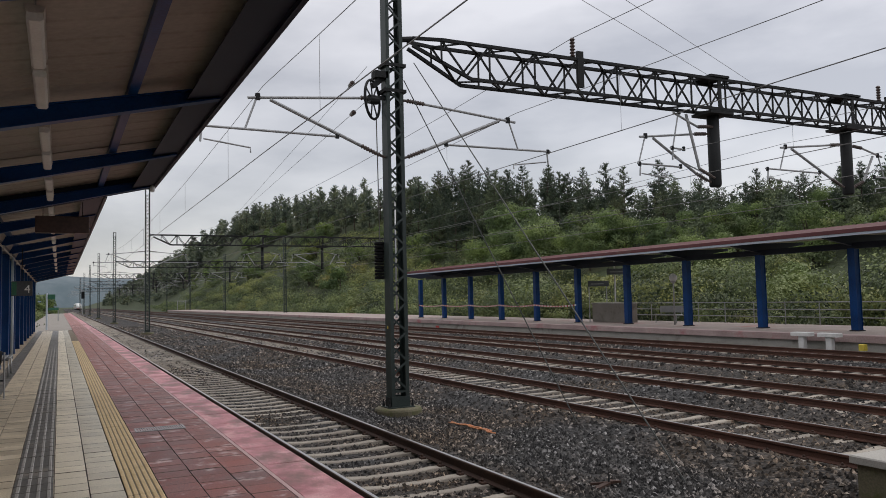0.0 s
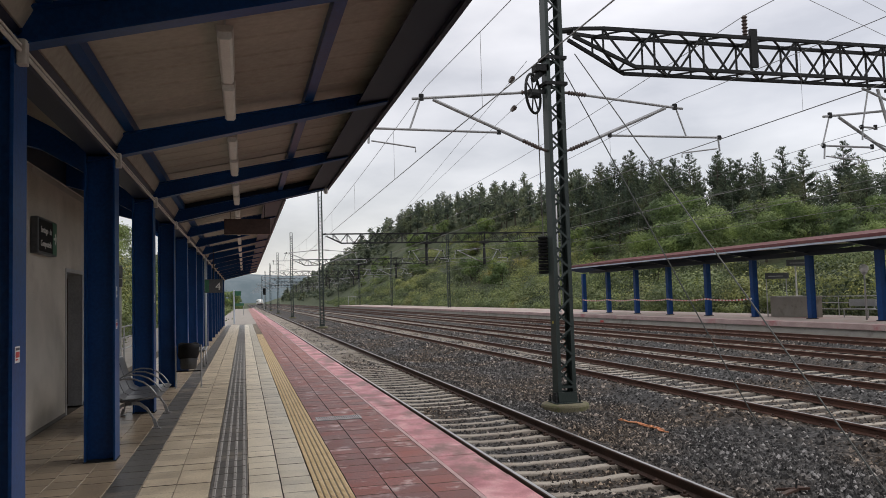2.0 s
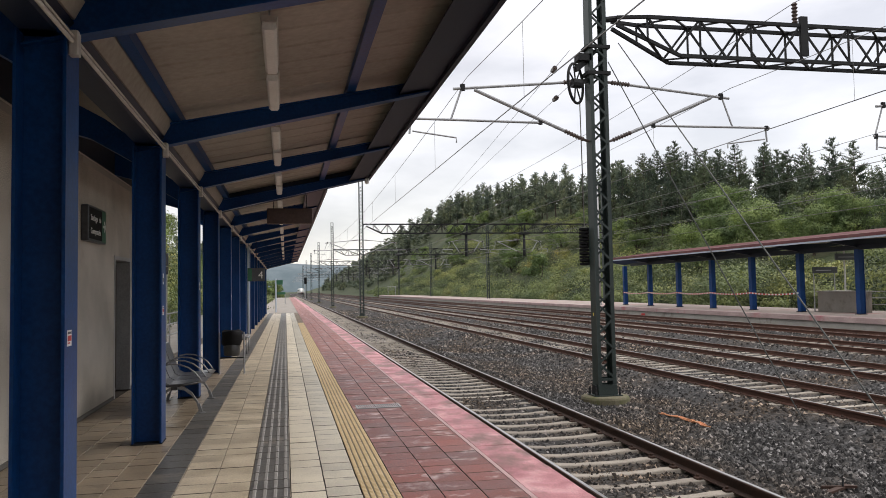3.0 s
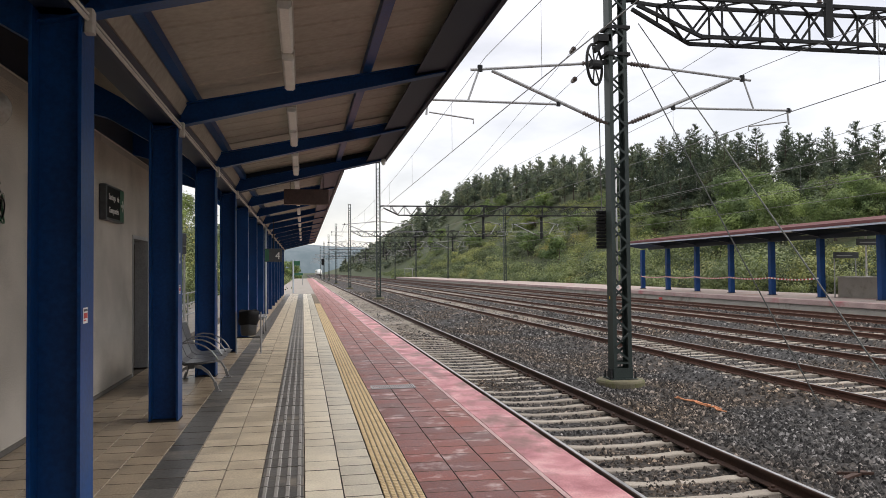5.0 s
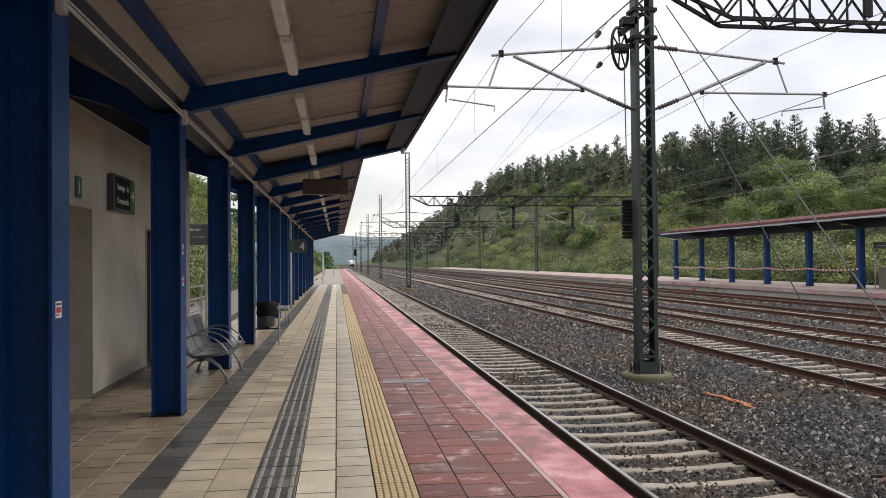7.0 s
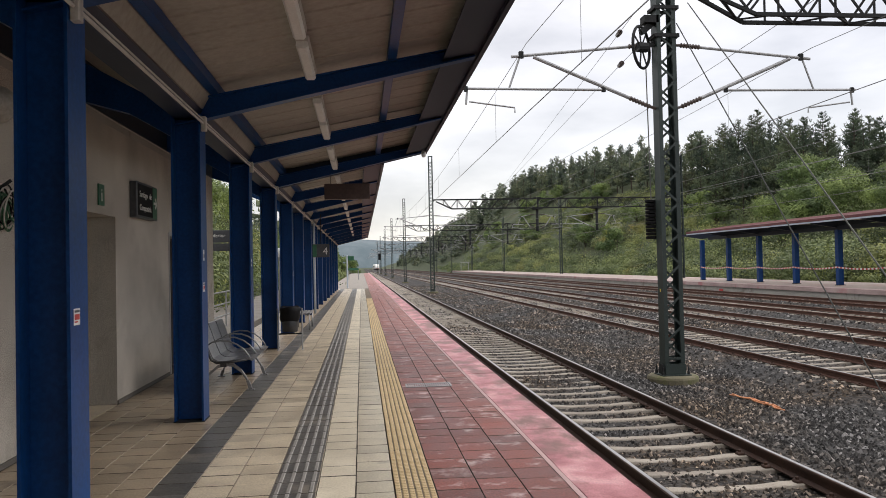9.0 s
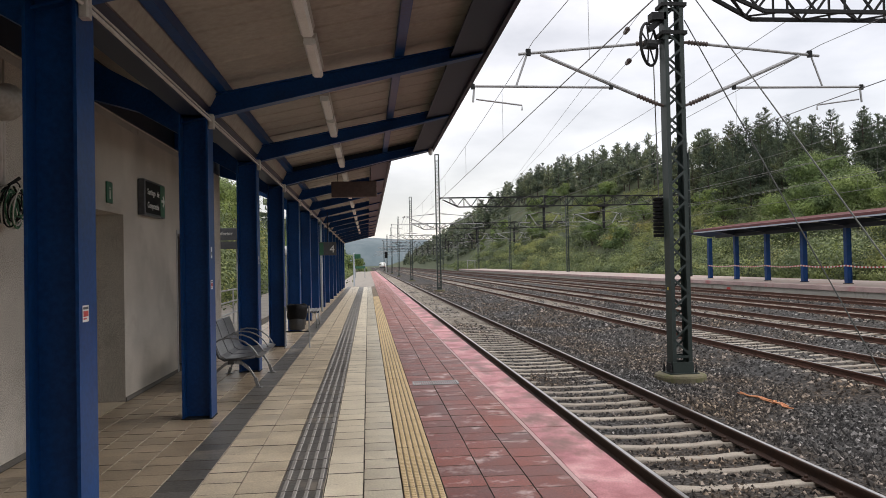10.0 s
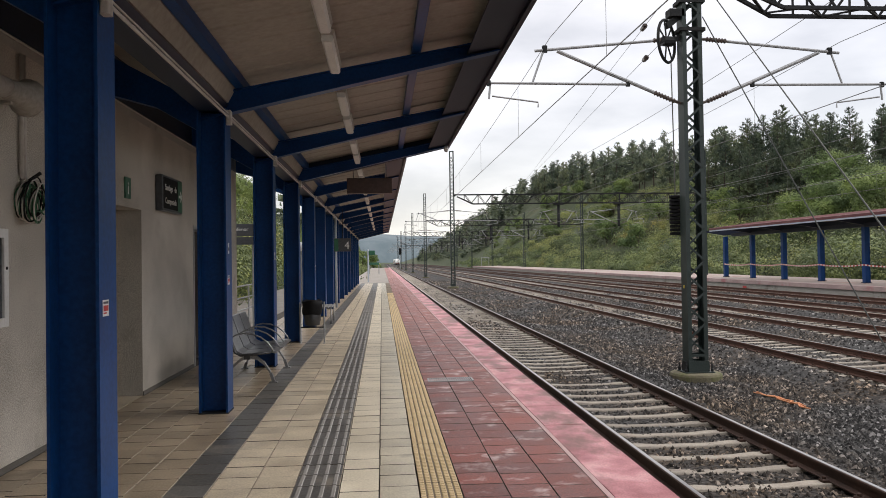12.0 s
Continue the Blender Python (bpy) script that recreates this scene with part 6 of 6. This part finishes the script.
for y, z in ((37.0, 2.1), (35.2, 2.75)):
    s = thing("far_sign", (28.6, y, z), "dark hanging sign under the opposite canopy", "sign", "opposite signs")
    part("case", Mesh().box(27.9, 29.4, y - 0.05, y + 0.05, z, z + 0.34, 0.01), sign_grey, s)
    part("print_bar", Mesh().box(28.05, 29.0, y - 0.055, y - 0.05, z + 0.13, z + 0.17), galv, s)
    for x in (28.0, 29.3):
        if z < 2.5:
            part("post", Mesh().tube([(x, y + 0.08, -0.02), (x, y + 0.08, z + 0.3)], 0.03, 7), galv, s)
        else:
            part("rod", Mesh().tube([(x, y, z + 0.34), (x, y, 3.75)], 0.01, 5), dark_steel, s)
for y in (35.9, 25.1):
    p = thing("downpipe", (27.72, y, -0.02), "white downpipe beside a column on the opposite platform", "pipe", "downpipes")
    part("pipe", Mesh().tube([(29.0, y, -0.02), (29.0, y, 3.7)], 0.045, 8), white_paint, p)
pole = thing("platform_pole", (26.1, 62, -0.02), "tall slim pale grey pole at the end of the opposite canopy", "pole")
part("shaft", Mesh().tube([(26.1, 62, -0.02), (26.1, 62, 10.4)], 0.09, 8, 0.06), galv, pole, smooth=True)
part("base", Mesh().lathe(26.1, 62, [(0.16, -0.02), (0.16, 0.05), (0.1, 0.3)], 10), galv, pole)
fg = thing("shelter_frame", (27.5, 205, -0.02), "open pale grey shelter frame at the end of the opposite platform", "shelter")
for x in (26.5, 28.5):
    part("post", Mesh().box(x - 0.05, x + 0.05, 204.9, 205.1, -0.02, 2.2, 0.01), galv, fg)
part("top_beam", Mesh().box(26.4, 28.6, 204.85, 205.15, 2.2, 2.32, 0.01), galv, fg)
rs = thing("track_sign", (24.62, 50.95, -0.5), "small red square marker on the platform face", "sign")
part("plate", Mesh().box(24.61, 24.635, 50.7, 51.2, -0.62, -0.40), red_paint, rs)

# ---- things on the ballast ----
for y in (19.33, 18.2):
    b = thing("concrete_stand", (24.18, y, -0.8), "white T-shaped concrete stand beside the far track", "stand", "concrete stands")
    part("stem", Mesh().box(24.08, 24.28, y - 0.12, y + 0.12, -0.85, -0.06, 0.02), white_paint, b)
    part("top", Mesh().box(24.02, 24.34, y - 0.40, y + 0.40, -0.06, 0.08, 0.02), white_paint, b)
    part("base", Mesh().box(24.0, 24.36, y - 0.3, y + 0.3, -0.85, -0.72, 0.02), white_paint, b)
ys = thing("yellow_marker", (24.2, 16.96, -0.8), "short white marker post with a yellow top", "marker post")
part("post", Mesh().box(24.12, 24.26, 16.89, 17.03, -0.85, -0.48, 0.01), white_paint, ys)
part("head", Mesh().box(24.08, 24.30, 16.86, 17.06, -0.48, -0.26, 0.02), yellow_paint, ys)
gb = thing("concrete_cable_box", (8.5, 5.4, -0.8), "pale concrete cable box with a lid on the ballast", "cable box")
part("body", Mesh().box(8.02, 9.1, 4.9, 5.66, -0.85, -0.38, 0.01), moss_concrete, gb)
part("lid", Mesh().box(7.96, 9.16, 4.84, 5.72, -0.38, -0.29, 0.015), concrete, gb, "pale lid")
ow = thing("orange_cord", (7.0, 12.8, -0.85), "tangled orange cord lying on the ballast", "cord")
q = random.Random(8)
for k in range(4):
    pts = [(6.63 + 0.06 * s + 0.3 * s * (1 - s) + q.uniform(-0.04, 0.04), 13.3 - 1.5 * s + q.uniform(-0.1, 0.1), -0.815 + q.uniform(-0.005, 0.03)) for s in [j / 9 for j in range(10)]]
    pts = pts if k < 2 else pts[q.randint(0, 3):q.randint(6, 9)]
    part("strand", Mesh().tube(pts, 0.013, 5), orange_wire, ow, smooth=True)
an = thing("guy_anchor", (6.04, 7.8, -0.86), "rusty dark anchor bars half buried in the ballast", "anchor")
part("plate", Mesh().beam((5.82, 7.7, -0.822), (6.22, 7.86, -0.80), 0.07, 0.03), rail_rust, an)
part("bar", Mesh().beam((5.9, 7.92, -0.815), (6.25, 7.74, -0.79), 0.03, 0.03), rail_rust, an)
part("eye", Mesh().tube([(6.1, 7.8, -0.82), (6.13, 7.82, -0.70)], 0.014, 6), dark_steel, an)


# ---- platform paving: tiles of 0.3 m, each a piece with its own edges ----
def two_tone(name, a, mat_a, b, mat_b):
    m = Mesh()
    m.v, m.f = list(a.v), list(a.f)
    k = len(m.f)
    m.add(b.v, b.f)
    me = bpy.data.meshes.new(name)
    me.from_pydata(m.v, [], m.f)
    me.materials.append(mat_a)
    me.materials.append(mat_b)
    for p in me.polygons:
        p.material_index = 1 if p.index >= k else 0
    return me


TL, GAP, ROW_GAP = 0.30, 0.005, 0.006


def dirty_edges(me, lengthwise=None):
    """Grime on the sides and worn rims of tiles; lengthwise: the mortar along the rows."""
    k = len(me.materials)
    me.materials.append(joint_dark)
    me.materials.append(lengthwise or joint_dark)
    for p in me.polygons:
        if p.normal.z < 0.85 and p.material_index == 0:
            p.material_index = k + 1 if abs(p.normal.x) > abs(p.normal.y) else k
    return me


def strip(name, label, x0, x1, cols, mat, near=(2.6, 21.0), ribs=None, length=TL, z=0.0, end=195):
    """A strip of paving; the tiles the camera stands beside are single pieces."""
    st = thing(name, ((x0 + x1) / 2, 12, -0.03), label, "paving", kind="structure")
    w = (x1 - x0) / cols
    tile = Mesh().box(-w / 2 + GAP / 2, w / 2 - GAP / 2, -length / 2 + ROW_GAP / 2, length / 2 - ROW_GAP / 2, -0.03, 0.0, 0.003)
    if ribs == "bars":
        r = Mesh()
        for k in range(4):
            c = -w / 2 + w * (k + 0.5) / 4
            r.extrude_y([(c - 0.017, 0.0), (c - 0.011, 0.005), (c + 0.011, 0.005), (c + 0.017, 0.0)], -length / 2 + 0.012, length / 2 - 0.012)
        data = two_tone("tile", tile, mat, r, tile_rib)
    elif ribs == "studs":
        r = Mesh()
        for i in range(6):
            for j in range(7):
                a, b = -w / 2 + w * (i + 0.5) / 6, -length / 2 + length * (j + 0.5) / 7
                r.box(a - 0.0195, a + 0.0195, b - 0.0125, b + 0.0125, -0.001, 0.006, 0.004)
        data = two_tone("tile", tile, mat, r, tile_stud)
    else:
        data = tile.data("tile", mat=mat)
    if mat is not edge_pink:
        dirty_edges(data, mortar_pale if mat in (tile_brown, tile_beige, tile_dark) else None)
    q = random.Random(int(abs(x0) * 1000) + 5)
    rest = Mesh()
    for k in range(cols):
        c = x0 + w * (k + 0.5)
        y = -30 + q.random() * length
        while y < min(74, end):
            dz, dx = q.uniform(-0.0022, 0.0012), q.uniform(-0.0012, 0.0012)
            if near[0] < y < near[1]:
                o = new("tile", data)
                o.parent = st
                o.location = (c + dx - st.location.x, y - 12, 0.03 + z + dz)
                o.rotation_euler = (q.uniform(-0.003, 0.003), q.uniform(-0.003, 0.003), q.uniform(-0.003, 0.003))
            else:
                rest.box(c - w / 2 + GAP / 2, c + w / 2 - GAP / 2, y - length / 2 + ROW_GAP / 2, y + length / 2 - ROW_GAP / 2, -0.03, z + dz, 0.004 if y < 40 else 0)
            y += length
        while y < end:
            rest.box(c - w / 2 + GAP / 2, c + w / 2 - GAP / 2, y, y + 3.99, -0.03, z)
            y += 4
    dirty_edges(part("far_tiles", rest, mat, st, "further tiles of the strip", kind="stuff").data)
    return st


tile_rib = surface("tile_rib", (0.22, 0.21, 0.195), (0.34, 0.325, 0.30), 0.6, 0, 120, 4, 0.5, 0.1, 0.001)
tile_stud = surface("tile_stud", (0.56, 0.42, 0.22), (0.76, 0.595, 0.36), 0.6, 0, 120, 4, 0.5, 0.1, 0.001)
strip("paving_brown", "brown-beige paving tiles along the station wall", -2.985, -1.56, 5, tile_brown, (2.6, 19.0), end=60)
strip("paving_dark_band", "dark grey paving band in the platform", -1.56, -1.265, 1, tile_dark, end=58)
strip("paving_beige", "beige paving tiles, worn and stained", -1.265, -0.66, 2, tile_beige, end=58)
strip("paving_tactile_dark", "dark grey ribbed tactile paving strip", -0.66, -0.325, 1, tile_dark, (2.6, 34.0), "bars", end=58)
strip("paving_pale", "pale cream paving tiles", -0.325, -0.04, 1, tile_pale, end=58)
strip("paving_grey", "grey stone paving tiles", -0.04, 0.242, 1, tile_grey, end=58)
strip("paving_tactile_yellow", "yellow studded tactile warning strip", 0.242, 0.54, 1, tile_yellow, (2.6, 40.0), "studs", end=58)
strip("paving_red", "wet-looking dark red paving tiles with pale patches", 0.54, 1.515, 3, tile_red)
strip("platform_edge", "faded pink-red painted coping slabs along the platform edge", 1.56, NEAR_EDGE, 1, edge_pink, (0, 30.0), None, 1.0)
solid("edge_line", Mesh().box(1.517, 1.558, -30, 195, -0.03, 0.0005), edge_line, "pale line beside the platform edge", "line", kind="structure")
solid("paving_stairs", Mesh().box(-6.3, -3.36, WALL_END, 60, -0.03, -0.012), paving_worn, "worn paving beyond the station building", "paving", kind="structure")
solid("paving_end", Mesh().box(-2.6, 0.538, 58.4, 195, -0.03, -0.006), paving_worn, "plain worn paving at the platform end", "paving", kind="structure")
gr = thing("drain_grate", (1.0, 10.55, 0), "grey steel drain grate set in the red paving", "grate")
part("frame", Mesh().box(0.60, 1.22, 10.38, 10.41, -0.02, 0.008).box(0.60, 1.22, 10.67, 10.70, -0.02, 0.008).box(0.60, 0.625, 10.41, 10.67, -0.02, 0.008).box(1.195, 1.22, 10.41, 10.67, -0.02, 0.008), galv, gr)
for k in range(19):
    part("slat", Mesh().box(0.638 + k * 0.0295, 0.653 + k * 0.0295, 10.41, 10.67, -0.01, 0.007), galv, gr)
